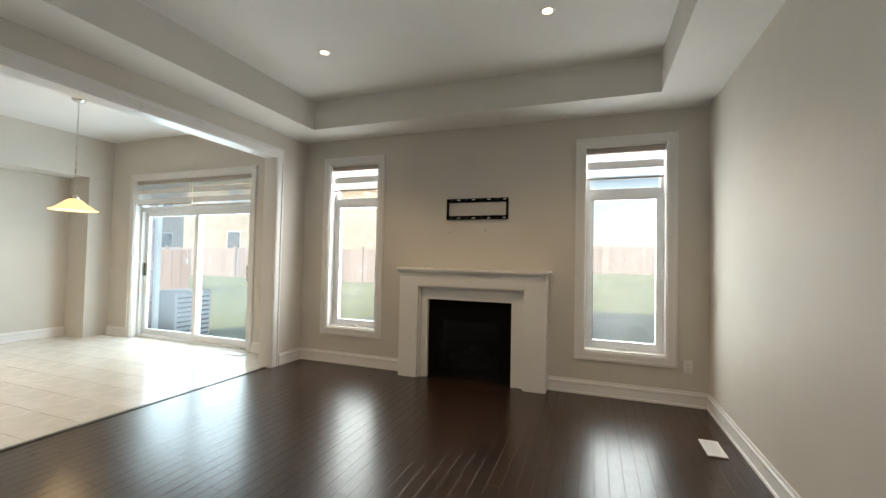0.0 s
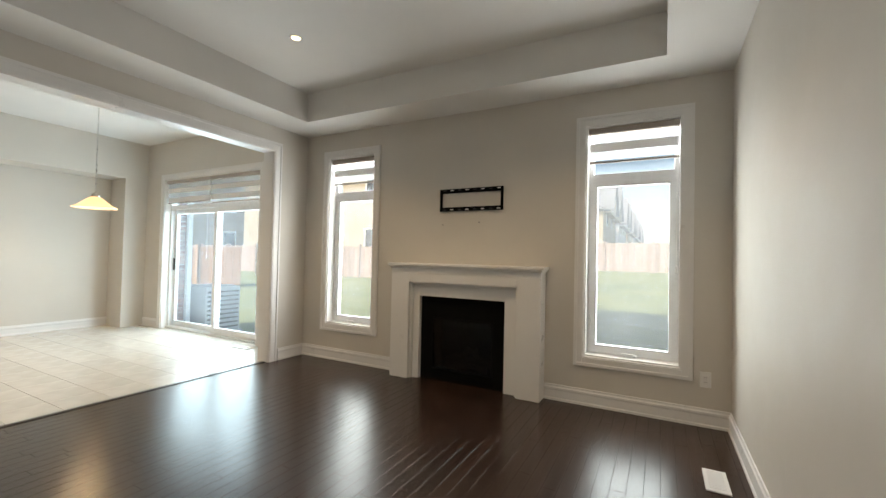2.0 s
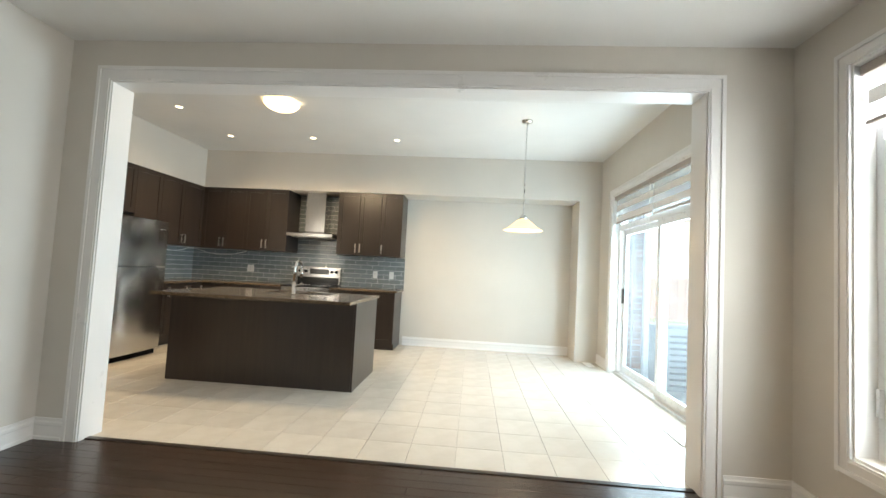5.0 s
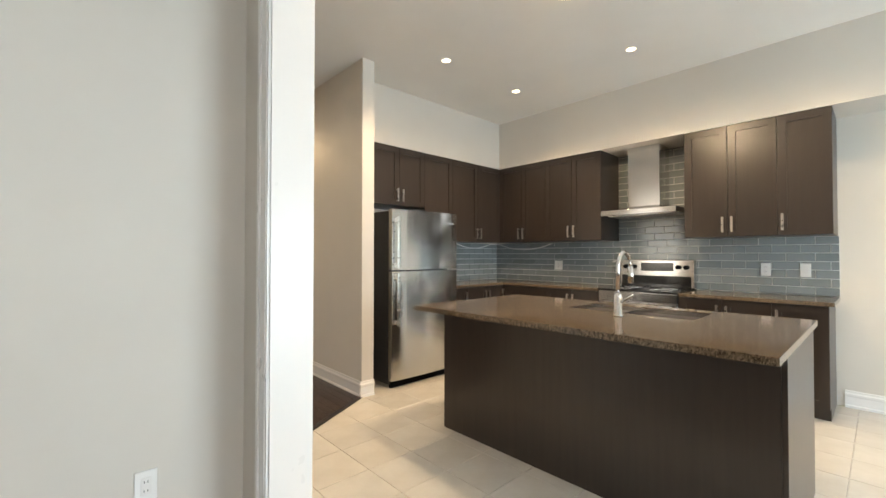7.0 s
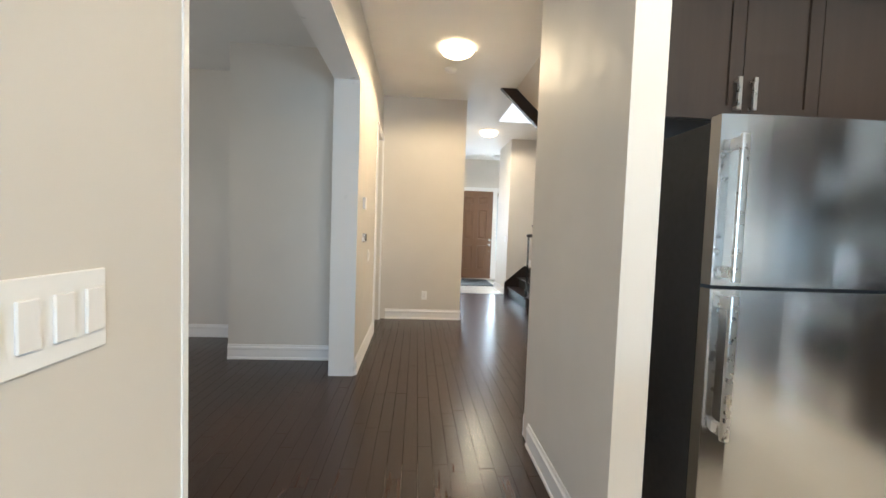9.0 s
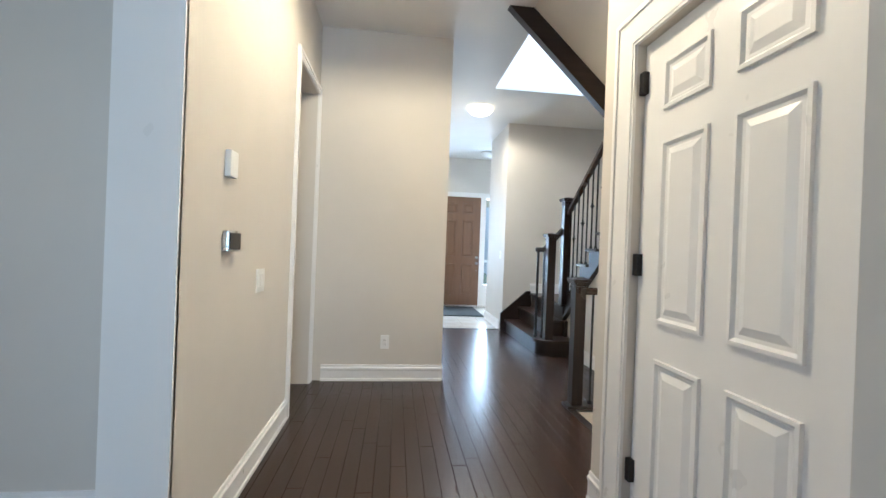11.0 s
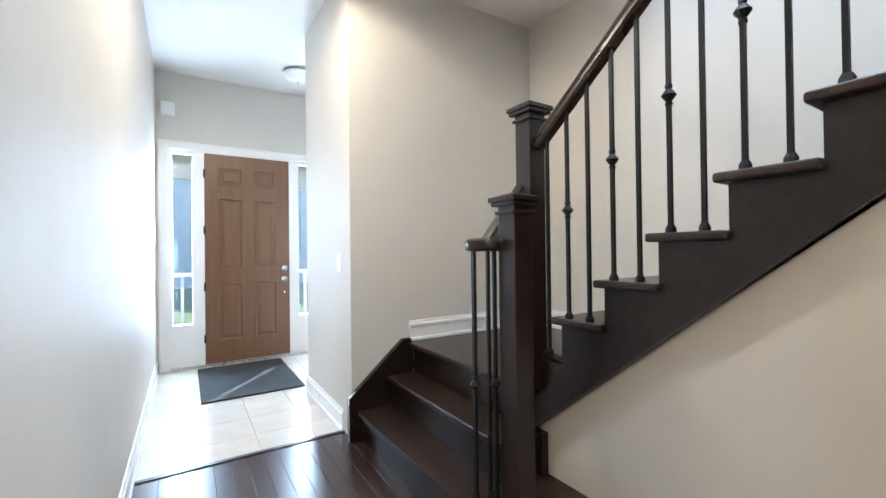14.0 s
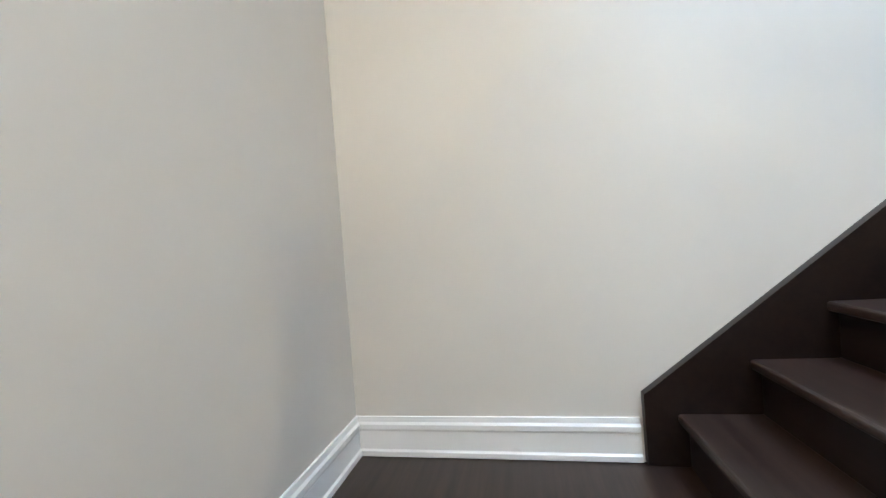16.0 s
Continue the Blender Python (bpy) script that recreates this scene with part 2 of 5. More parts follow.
# ---------------------------------------------------------------- mesh helpers
def box(bm, x0, x1, y0, y1, z0, z1):
    x0, x1 = min(x0, x1), max(x0, x1)
    y0, y1 = min(y0, y1), max(y0, y1)
    z0, z1 = min(z0, z1), max(z0, z1)
    v = [bm.verts.new((x, y, z)) for z in (z0, z1) for y in (y0, y1) for x in (x0, x1)]
    for f in ((0, 2, 3, 1), (4, 5, 7, 6), (0, 1, 5, 4), (2, 6, 7, 3), (0, 4, 6, 2), (1, 3, 7, 5)):
        bm.faces.new([v[i] for i in f])


def prism(bm, pts, lo, hi, axis):
    """A straight prism: pts are 2D points in the plane square to axis, lo and hi its ends along it."""
    def p3(p, h):
        q = list(p)
        q.insert("xyz".index(axis), h)
        return q
    a = [bm.verts.new(p3(p, lo)) for p in pts]
    b = [bm.verts.new(p3(p, hi)) for p in pts]
    n = len(pts)
    bm.faces.new(a[::-1])
    bm.faces.new(b)
    for i in range(n):
        bm.faces.new((a[i], a[(i + 1) % n], b[(i + 1) % n], b[i]))


def lathe(bm, profile, cx, cy, seg=24):
    """A turned shape round the vertical through cx, cy: profile of (radius, z)."""
    rings = []
    for r, z in profile:
        if r < 1e-5:
            rings.append([bm.verts.new((cx, cy, z))] * seg)
        else:
            rings.append([bm.verts.new((cx + r * math.cos(2 * math.pi * i / seg), cy + r * math.sin(2 * math.pi * i / seg), z)) for i in range(seg)])
    for a, b in zip(rings, rings[1:]):
        for i in range(seg):
            q = []
            for v in (a[i], a[(i + 1) % seg], b[(i + 1) % seg], b[i]):
                if v not in q:
                    q.append(v)
            if len(q) > 2:
                bm.faces.new(q)


def tube(bm, pts, r, seg=10):
    """A round bar along pts."""
    pts = [Vector(p) for p in pts]
    rings = []
    for i, p in enumerate(pts):
        d = (pts[min(i + 1, len(pts) - 1)] - pts[max(i - 1, 0)]).normalized()
        u = d.cross(Vector((0, 0, 1)) if abs(d.z) < 0.9 else Vector((1, 0, 0))).normalized()
        w = d.cross(u)
        rings.append([bm.verts.new(p + r * (math.cos(a) * u + math.sin(a) * w)) for a in (2 * math.pi * k / seg for k in range(seg))])
    for a, b in zip(rings, rings[1:]):
        for k in range(seg):
            bm.faces.new((a[k], a[(k + 1) % seg], b[(k + 1) % seg], b[k]))
    bm.faces.new(rings[0][::-1])
    bm.faces.new(rings[-1])


def bevel(bm, width, seg=2):
    bmesh.ops.bevel(bm, geom=bm.edges[:], offset=width, segments=seg, affect='EDGES', profile=0.6)


def mesh_ob(name, bm, material, smooth=False):
    bmesh.ops.recalc_face_normals(bm, faces=bm.faces)
    me = bpy.data.meshes.new(name)
    bm.to_mesh(me)
    bm.free()
    me.materials.append(material)
    if smooth:
        for p in me.polygons:
            p.use_smooth = True
    return new(name, me)


def part(name, bm, material, parent, label="", smooth=False):
    ob = mesh_ob(name, bm, material, smooth)
    ob.parent = parent
    ob.matrix_parent_inverse = parent.matrix_world.inverted() if parent.type == 'EMPTY' else Matrix()
    if label:
        tagged(ob, label)
    return ob


def boxes(*bs, width=0.0):
    bm = bmesh.new()
    for b in bs:
        box(bm, *b)
    if width:
        bevel(bm, width)
    return bm


def thing(name, x, y, z, label, category, group=""):
    ob = new(name)
    ob.location = (x, y, z)
    ob.empty_display_size = 0.1
    bpy.context.view_layer.update()
    return tagged(ob, label, category, group)


def structure(name, bm, material, label, category, smooth=False):
    return tagged(mesh_ob(name, bm, material, smooth), label, category, kind="structure")


def wall_pieces(a0, a1, z0, z1, holes):
    """Rectangles (a, a, z, z) that fill a wall with the holes (a, a, z, z) left open."""
    out, a = [], a0
    for h0, h1, zb, zt in sorted(holes):
        if h0 > a:
            out.append((a, h0, z0, z1))
        if zb > z0:
            out.append((h0, h1, z0, zb))
        if zt < z1:
            out.append((h0, h1, zt, z1))
        a = h1
    if a1 > a:
        out.append((a, a1, z0, z1))
    return out


def wall(name, axis, p0, p1, a0, a1, z0, z1, holes=(), label="beige painted drywall wall", material=None):
    bm = bmesh.new()
    for b0, b1, c0, c1 in wall_pieces(a0, a1, z0, z1, holes):
        if axis == "y":
            box(bm, b0, b1, p0, p1, c0, c1)
        else:
            box(bm, p0, p1, b0, b1, c0, c1)
    return structure(name, bm, material or M_WALL, label, "wall")


# ---------------------------------------------------------------- shell
H = 3.06
WIN_L = (-2.88, -2.19, 0.43, 2.445)
WIN_R = (0.145, 0.88, 0.425, 2.445)
SLIDER = (-6.49, -4.15, 0.0, 2.43)
wall("wall_north", "y", 4.36, 4.56, -7.65, 1.40, -0.3, 3.3, (WIN_L, WIN_R, SLIDER, (-1.46, -0.58, 0.02, 0.84)), "beige drywall wall with two tall windows and a patio door")
wall("wall_east", "x", 1.215, 1.40, -0.6, 4.36, 0, 3.3, label="plain beige drywall side wall of the living room")
OPEN = (-0.13, 3.85, 0.0, 2.46)
wall("wall_partition", "x", -3.43, -3.262, -1.15, 4.36, 0, 3.3, (OPEN,), "beige drywall partition with a wide cased opening")
wall("wall_south", "y", -0.6, -0.45, -3.262, 1.215, 0, 3.3, label="plain beige drywall back wall of the living room")
wall("wall_kitchen_west", "x", -7.65, -7.495, -2.46, 4.36, 0, 3.3, label="white-lit beige drywall wall of the kitchen")
wall("wall_kitchen_south", "y", -2.632, -2.46, -7.65, -4.745, 0, 3.3, label="beige drywall wall behind the refrigerator")
wall("wall_pier", "x", -4.745, -4.62, -2.63, -1.64, 0, 3.3, label="short beige drywall wing wall beside the refrigerator")
structure("kitchen_bulkhead", boxes((-7.495, -7.02, -2.02, 4.36, 2.445, H), (-7.495, -4.745, -2.46, -2.02, 2.445, H)), M_WALL, "beige drywall bulkhead above the kitchen cabinets", "bulkhead")
structure("column_1", boxes((-7.495, -7.03, 4.03, 4.36, 0, 2.445)), M_WALL, "boxed beige drywall column in the breakfast corner", "column")
# dining room
wall("wall_dining_header", "x", -3.41, -3.20, -3.76, -1.15, 2.5, 3.3, label="beige drywall header over the dining room opening")
wall("wall_hall_east", "x", -3.41, -3.20, -5.98, -3.76, 0, 3.3, ((-5.89, -5.24, 0, 2.44),), "beige drywall hall wall with a cased doorway")
wall("wall_dining_south", "y", -4.9, -4.17, -3.20, -2.18, 0, 3.3, label="grey-beige drywall wall in the unlit dining room")
wall("wall_dining_far", "y", -5.02, -4.9, -2.18, 1.4, 0, 3.3, label="grey-beige drywall wall in the unlit dining room")
wall("wall_dining_east", "x", 0.6, 0.72, -4.9, -0.6, 0, 3.3, ((-3.4, -2.0, 0.8, 2.3),), label="grey-beige drywall wall of the dining room")
wall("wall_closet", "x", -2.2, -2.1, -6.1, -4.9, 0, 3.3, label="beige drywall wall in the side passage")
# hall and entry
wall("wall_outlet", "y", -6.12, -5.98, -4.55, -2.1, 0, 3.3, label="beige drywall wall facing down the hall")
wall("wall_entry_east", "x", -4.55, -4.43, -10.69, -6.12, 0, 3.3, label="white-lit drywall wall of the front entry")
FRONT = (-6.14, -4.655, 0, 2.275)
wall("wall_front", "y", -10.88, -10.69, -6.5, -4.43, -0.2, 3.3, (FRONT,), "drywall front wall round the entrance door")
wall("wall_entry_west", "x", -6.5, -6.36, -10.69, -9.30, 0, 3.3, label="drywall side wall of the front entry")
wall("wall_stair_south", "y", -9.30, -8.21, -7.40, -5.69, 0, 5.6, label="pale drywall wall beside the stair landing")
wall("wall_stair_west", "x", -7.40, -7.27, -8.21, -3.9, -1.0, 5.6, label="pale drywall wall along the staircase")
wall("wall_door_side", "x", -5.21, -5.08, -4.22, -2.63, 0, 3.3, ((-3.955, -3.11, 0, 2.06),), "beige drywall wall with a white door")
wall("wall_recess", "y", -2.75, -2.632, -5.08, -4.622, 0, 3.3)
wall("wall_basement_north", "y", -4.22, -4.06, -7.27, -5.21, -1.0, 3.3, label="cream drywall wall beside the basement stairs")

bm = bmesh.new()
prism(bm, [(-7.08, 0), (-5.36, 0), (-5.36, 1.80), (-5.5, 1.66), (-7.08, 0.38)], -6.27, -6.172, 'x')
structure("wall_under_stair", bm, M_WALL, "beige drywall wall under the stair flight", "wall")
wall("wall_nook_header", "x", -6.27, -6.172, -5.36, -4.04, 1.80, 3.3, label="beige drywall wall over the basement stair nook")
wall("wall_basement_door", "y", -5.46, -5.36, -7.27, -6.27, -1.0, 1.80, ((-7.15, -6.39, -0.76, 1.2),), "cream drywall wall with the basement door")
wall("wall_basement_end", "y", -5.36, -5.30, -6.10, -5.42, -1.0, -0.02, label="cream drywall face of the basement stair well")
structure("ceiling_nook", boxes((-7.27, -6.27, -5.46, -4.04, 1.80, 1.9)), M_CEIL, "white ceiling of the basement stair nook", "ceiling")
bm = bmesh.new()
prism(bm, [(-6.172, 2.06), (-4.9, 3.24), (-4.9, 3.36), (-6.172, 2.18)], -5.40, -4.22, 'y')
structure("stair_soffit", bm, M_WALL, "sloping beige drywall soffit under the upper flight", "soffit")

# ceilings
TRAY = (-2.80, 0.76, 0.2, 3.90)
bm = boxes((-3.262, 1.215, 3.90, 4.36, 2.75, 2.95), (-3.262, 1.215, -0.45, 0.2, 2.75, 2.95), (-3.262, -2.80, 0.2, 3.90, 2.75, 2.95), (0.76, 1.215, 0.2, 3.90, 2.75, 2.95),
           (-3.0, 1.0, 0.0, 4.1, 3.07, 3.2), (-2.83, -2.80, 0.2, 3.9, 2.95, 3.07), (0.76, 0.79, 0.2, 3.9, 2.95, 3.07), (-2.83, 0.79, 3.9, 3.93, 2.95, 3.07), (-2.83, 0.79, 0.17, 0.2, 2.95, 3.07))
structure("ceiling_living", bm, M_CEIL, "white tray ceiling with a dropped border", "ceiling")
structure("ceiling_kitchen", boxes((-7.5, -3.40, -1.64, 4.36, H, 3.2), (-7.5, -4.8, -2.63, -1.64, H, 3.2)), M_CEIL, "flat white kitchen ceiling", "ceiling")
structure("ceiling_dining", boxes((-3.2, 0.7, -5.0, -0.6, 2.9, 3.0), (-3.2, -2.1, -6.0, -5.0, 2.9, 3.0)), M_CEIL, "flat ceiling of the unlit dining room", "ceiling")
HOLE = (-7.27, -5.18, -7.0, -5.42)
bm = boxes((-5.18, -3.40, -7.0, -2.63, H, 3.3), (-4.80, -3.40, -2.63, -1.64, H, 3.3), (-7.27, -3.40, -8.21, -7.0, H, 3.3), (-6.36, -3.40, -10.69, -8.21, H, 3.3), (-7.27, -5.18, -5.42, -4.04, 3.2, 3.3))
structure("ceiling_hall", bm, M_CEIL, "flat white hall ceiling with a stairwell opening", "ceiling")
wall("wall_upper_east", "x", -5.18, -5.06, -7.1, -5.3, 3.3, 5.6, label="bright white drywall wall of the upper stairwell", material=M_CEIL)
wall("wall_upper_south", "y", -7.12, -7.0, -7.27, -5.18, 3.3, 5.6, label="bright white drywall wall of the upper stairwell", material=M_CEIL)
wall("wall_upper_north", "y", -5.42, -5.3, -7.27, -5.18, 3.3, 5.6, label="bright white drywall wall of the upper stairwell", material=M_CEIL)
structure("ceiling_upper", boxes((-7.4, -5.0, -8.3, -3.9, 5.6, 5.7)), M_CEIL, "white ceiling over the stairwell", "ceiling")
# Unseen slab added to keep sun out of the rooms and shade the lawn.
structure("roof", boxes((-7.7, 1.5, -10.9, 4.6, 5.72, 5.9)), M_ROOF, "unseen flat slab that blocks sun and sky above the house", "roof")

# sub-floors
structure("floor_living", boxes((-3.30, 1.215, -0.45, 4.36, -0.3, -0.012)), M_DARKSLOT, "subfloor under the dark boards", "floor")
structure("floor_kitchen", boxes((-7.5, -3.30, -2.46, 4.36, -0.3, -0.006)), M_GROUT, "grout bed under the kitchen tiles", "floor")
structure("floor_hall", boxes((-5.47, -3.2, -8.36, -2.46, -0.3, -0.012), (-3.2, 0.7, -5.0, -0.6, -0.3, -0.012), (-3.2, -2.1, -6.0, -5.0, -0.3, -0.012), (-6.172, -5.47, -8.36, -5.36, -0.3, -0.012)), M_DARKSLOT, "subfloor under the dark hall boards", "floor")
structure("floor_entry", boxes((-6.36, -4.43, -10.69, -8.36, -0.3, -0.006)), M_GROUT, "grout bed under the entry tiles", "floor")
structure("floor_basement_landing", boxes((-7.27, -6.1, -5.36, -4.04, -0.9, -0.76)), M_TILE, "pale lower landing at the basement door", "floor")


# ---------------------------------------------------------------- trim
def baseboard(axis, plane, side, a0, a1, z=0.0, h=0.14):
    """A moulded baseboard on the wall face at plane; side is the way it stands out."""
    prof = [(0, 0), (0.020, 0), (0.020, 0.018), (0.013, 0.024), (0.013, h - 0.05), (0.017, h - 0.042), (0.017, h - 0.026), (0.010, h - 0.018), (0.008, h), (0, h)]
    bm = bmesh.new()
    prism(bm, [(plane + side * d, z + q) for d, q in prof], a0, a1, 'y' if axis == 'x' else 'x')
    return structure("baseboard", bm, M_TRIM, "white moulded baseboard", "baseboard")


def casing(axis, plane, side, a0, a1, zt, w=0.09, z0=0.0, sill=False):
    """Moulded casing round an opening from a0 to a1 up to zt, on the wall face at plane."""
    bm = bmesh.new()
    def piece(b0, b1, c0, c1, d):
        p = (plane, plane + side * d)
        if axis == 'y':
            box(bm, b0, b1, *p, c0, c1)
        else:
            box(bm, *p, b0, b1, c0, c1)
    lo = z0 - (w if sill else 0)
    for d, q0, q1 in ((0.014, 0.0, w), (0.022, w - 0.028, w - 0.006), (0.018, 0.012, 0.026)):
        piece(a0 - q1, a0 - q0, lo, zt + q1, d)
        piece(a1 + q0, a1 + q1, lo, zt + q1, d)
        piece(a0 - q0, a1 + q0, zt + q0, zt + q1, d)
        if sill:
            piece(a0 - q0, a1 + q0, z0 - q1, z0 - q0, d)
    return structure("trim", bm, M_TRIM, "white moulded casing round an opening", "trim")


for a0, a1 in ((-3.262, -1.80), (-0.19, 1.215), (-4.06, -3.43), (-7.03, -6.59)):
    baseboard('y', 4.36, -1, a0, a1)
baseboard('x', 1.215, -1, -0.45, 4.36)
baseboard('y', -0.45, 1, -3.262, 1.215)
baseboard('x', -3.262, 1, 3.97, 4.36)
baseboard('x', -3.262, 1, -0.45, -0.235)
baseboard('x', -3.43, -1, 3.97, 4.36)
baseboard('x', -3.43, -1, -1.14, -0.235)
baseboard('x', -7.495, 1, 1.32, 4.03)
baseboard('x', -4.62, 1, -2.63, -1.66)
baseboard('y', -1.64, 1, -4.745, -4.60)
baseboard('y', -2.75, -1, -5.08, -4.62)
baseboard('x', -3.41, -1, -5.17, -3.78)
baseboard('y', -5.98, 1, -4.55, -3.50)
baseboard('x', -4.55, -1, -10.69, -6.0)
baseboard('y', -4.17, 1, -3.20, -2.18)
baseboard('y', -4.9, 1, -2.18, 0.6)
baseboard('x', -2.2, -1, -5.98, -4.9)
baseboard('x', -6.172, 1, -7.06, -5.40)
baseboard('x', -5.69, 1, -9.30, -8.36)
baseboard('y', -9.30, -1, -6.36, -5.67)
baseboard('x', -5.08, 1, -4.22, -4.107)
baseboard('y', -8.21, 1, -7.27, -6.10, 0.575)
baseboard('x', -7.27, 1, -8.21, -7.23, 0.575)
casing('x', -3.262, 1, -0.13, 3.85, 2.46, 0.105)
casing('x', -3.43, -1, -0.13, 3.85, 2.46, 0.105)
casing('y', 4.36, -1, WIN_L[0], WIN_L[1], WIN_L[3], 0.085, WIN_L[2], True)
casing('y', 4.36, -1, WIN_R[0], WIN_R[1], WIN_R[3], 0.085, WIN_R[2], True)
casing('y', 4.36, -1, SLIDER[0], SLIDER[1], SLIDER[3], 0.09)
casing('x', -3.41, -1, -5.89, -5.24, 2.44, 0.07)
casing('x', -5.08, 1, -3.955, -3.11, 2.06, 0.15)
casing('y', -10.69, 1, FRONT[0], FRONT[1], FRONT[3], 0.08)
casing('y', -5.36, 1, -7.15, -6.39, 1.20, 0.075, -0.76)
jm = boxes((-3.41, -3.195, -3.772, -3.75, 0, 2.5), (-3.434, -3.19, -1.168, -1.148, 0, 2.5), (-3.41, -3.195, -3.75, -1.168, 2.488, 2.506))
structure("trim", jm, M_TRIM, "white jamb lining of the dining room opening", "trim")
jm = boxes((-3.433, -3.259, -0.134, -0.122, 0, 2.46), (-3.433, -3.259, 3.842, 3.854, 0, 2.46), (-3.433, -3.259, -0.122, 3.842, 2.452, 2.464))
structure("trim", jm, M_TRIM, "white jamb lining of the wide opening", "trim")


# ---------------------------------------------------------------- windows
def blind(x0, x1, y, ztop, zbot, label):
    b = thing("zebra_blind", (x0 + x1) / 2, y, ztop, label, "blind", "zebra blinds")
    part("headrail", boxes((x0, x1, y - 0.035, y + 0.035, ztop - 0.055, ztop), width=0.008), M_HEADRAIL, b, "taupe headrail")
    z, k = ztop - 0.055, 0
    while z > zbot + 0.02:
        z1 = max(z - 0.075, zbot)
        part("band", boxes((x0 + 0.006, x1 - 0.006, y - 0.0015 + 0.002 * (k % 2), y + 0.0015 + 0.002 * (k % 2), z1, z)), M_SHEER if k % 2 == 0 else M_BLIND, b)
        z, k = z1, k + 1
    part("bottom_rail", boxes((x0 + 0.004, x1 - 0.004, y - 0.009, y + 0.009, zbot - 0.02, zbot), width=0.004), M_HEADRAIL, b)
    part("chain", (lambda m: (tube(m, [(x1 - 0.018, y - 0.03, ztop - 0.05), (x1 - 0.018, y - 0.03, ztop - 1.2)], 0.0022, 6), m)[1])(bmesh.new()), M_PLASTIC, b)
    part("chain_weight", (lambda m: (lathe(m, [(0, ztop - 1.26), (0.009, ztop - 1.255), (0.009, ztop - 1.2), (0, ztop - 1.195)], x1 - 0.018, y - 0.03, 10), m)[1])(bmesh.new()), M_PLASTIC, b)
    return b


M_HEADRAIL = paint("taupe_headrail", (0.42, 0.36, 0.32), 0.6)


def window(name, x0, x1, z0, z1):
    w = tagged(new(name), "white vinyl casement window with a fixed pane on top", "window", kind="structure")
    w.location = ((x0 + x1) / 2, 4.5, z0)
    bpy.context.view_layer.update()
    zm = 2.0
    part("jamb_liner", boxes((x0, x0 + 0.012, 4.362, 4.47, z0, z1), (x1 - 0.012, x1, 4.362, 4.47, z0, z1), (x0 + 0.012, x1 - 0.012, 4.362, 4.47, z0, z0 + 0.014), (x0 + 0.012, x1 - 0.012, 4.362, 4.47, z1 - 0.012, z1)), M_TRIM, w)
    part("window_frame", boxes((x0, x0 + 0.05, 4.47, 4.55, z0, z1), (x1 - 0.05, x1, 4.47, 4.55, z0, z1), (x0 + 0.05, x1 - 0.05, 4.47, 4.55, z0, z0 + 0.05), (x0 + 0.05, x1 - 0.05, 4.47, 4.55, z1 - 0.05, z1), (x0 + 0.05, x1 - 0.05, 4.47, 4.55, zm - 0.035, zm + 0.035)), M_VINYL, w)
    s = part("sash", boxes((x0 + 0.05, x0 + 0.082, 4.465, 4.53, z0 + 0.05, zm - 0.035), (x1 - 0.082, x1 - 0.05, 4.465, 4.53, z0 + 0.05, zm - 0.035), (x0 + 0.082, x1 - 0.082, 4.465, 4.53, z0 + 0.05, z0 + 0.09), (x0 + 0.082, x1 - 0.082, 4.465, 4.53, zm - 0.075, zm - 0.035)), M_VINYL, w)
    g = part("pane", boxes((x0 + 0.082, x1 - 0.082, 4.50, 4.506, z0 + 0.09, zm - 0.075)), M_GLASS, w)
    g.visible_shadow = False
    g = part("pane", boxes((x0 + 0.05, x1 - 0.05, 4.50, 4.506, zm + 0.035, z1 - 0.05)), M_GLASS, w)
    g.visible_shadow = False
    xc = (x0 + x1) / 2
    part("gasket", boxes((x0 + 0.080, x0 + 0.084, 4.463, 4.47, z0 + 0.09, zm - 0.075), (x0 + 0.084, x1 - 0.082, 4.463, 4.47, z0 + 0.088, z0 + 0.092), (x0 + 0.084, x1 - 0.084, 4.463, 4.47, zm - 0.078, zm - 0.074)), M_DARKSLOT, w)
    part("crank", boxes((xc - 0.05, xc + 0.05, 4.425, 4.468, z0 + 0.016, z0 + 0.036), (xc - 0.075, xc + 0.03, 4.415, 4.43, z0 + 0.036, z0 + 0.05), width=0.005), M_VINYL, w)
    part("sash_lock", boxes((x0 + 0.02, x0 + 0.04, 4.45, 4.472, z0 + 0.22, z0 + 0.36), width=0.004), M_VINYL, w)
    return w


window("window_1", *WIN_L)
window("window_2", *WIN_R)
blind(WIN_L[0] + 0.015, WIN_L[1] - 0.015, 4.42, 2.43, 2.14, "striped white zebra blind raised in a tall window")
blind(WIN_R[0] + 0.015, WIN_R[1] - 0.015, 4.42, 2.43, 2.14, "striped white zebra blind raised in a tall window")

d = tagged(new("door_1"), "white vinyl sliding patio door with a transom", "patio door", kind="structure")
d.location = (-5.32, 4.5, 0)
bpy.context.view_layer.update()
X0, X1, ZT = SLIDER[0], SLIDER[1], SLIDER[3]
part("jamb_liner", boxes((X0, X0 + 0.012, 4.362, 4.45, 0, ZT), (X1 - 0.012, X1, 4.362, 4.45, 0, ZT), (X0 + 0.012, X1 - 0.012, 4.362, 4.45, ZT - 0.012, ZT)), M_TRIM, d)
part("door_frame", boxes((X0, X0 + 0.05, 4.45, 4.55, 0, ZT), (X1 - 0.05, X1, 4.45, 4.55, 0, ZT), (X0 + 0.05, X1 - 0.05, 4.45, 4.55, 1.95, 2.02), (X0 + 0.05, X1 - 0.05, 4.45, 4.55, ZT - 0.05, ZT), (X0 + 0.05, X1 - 0.05, 4.45, 4.55, 0.0, 0.035)), M_VINYL, d)
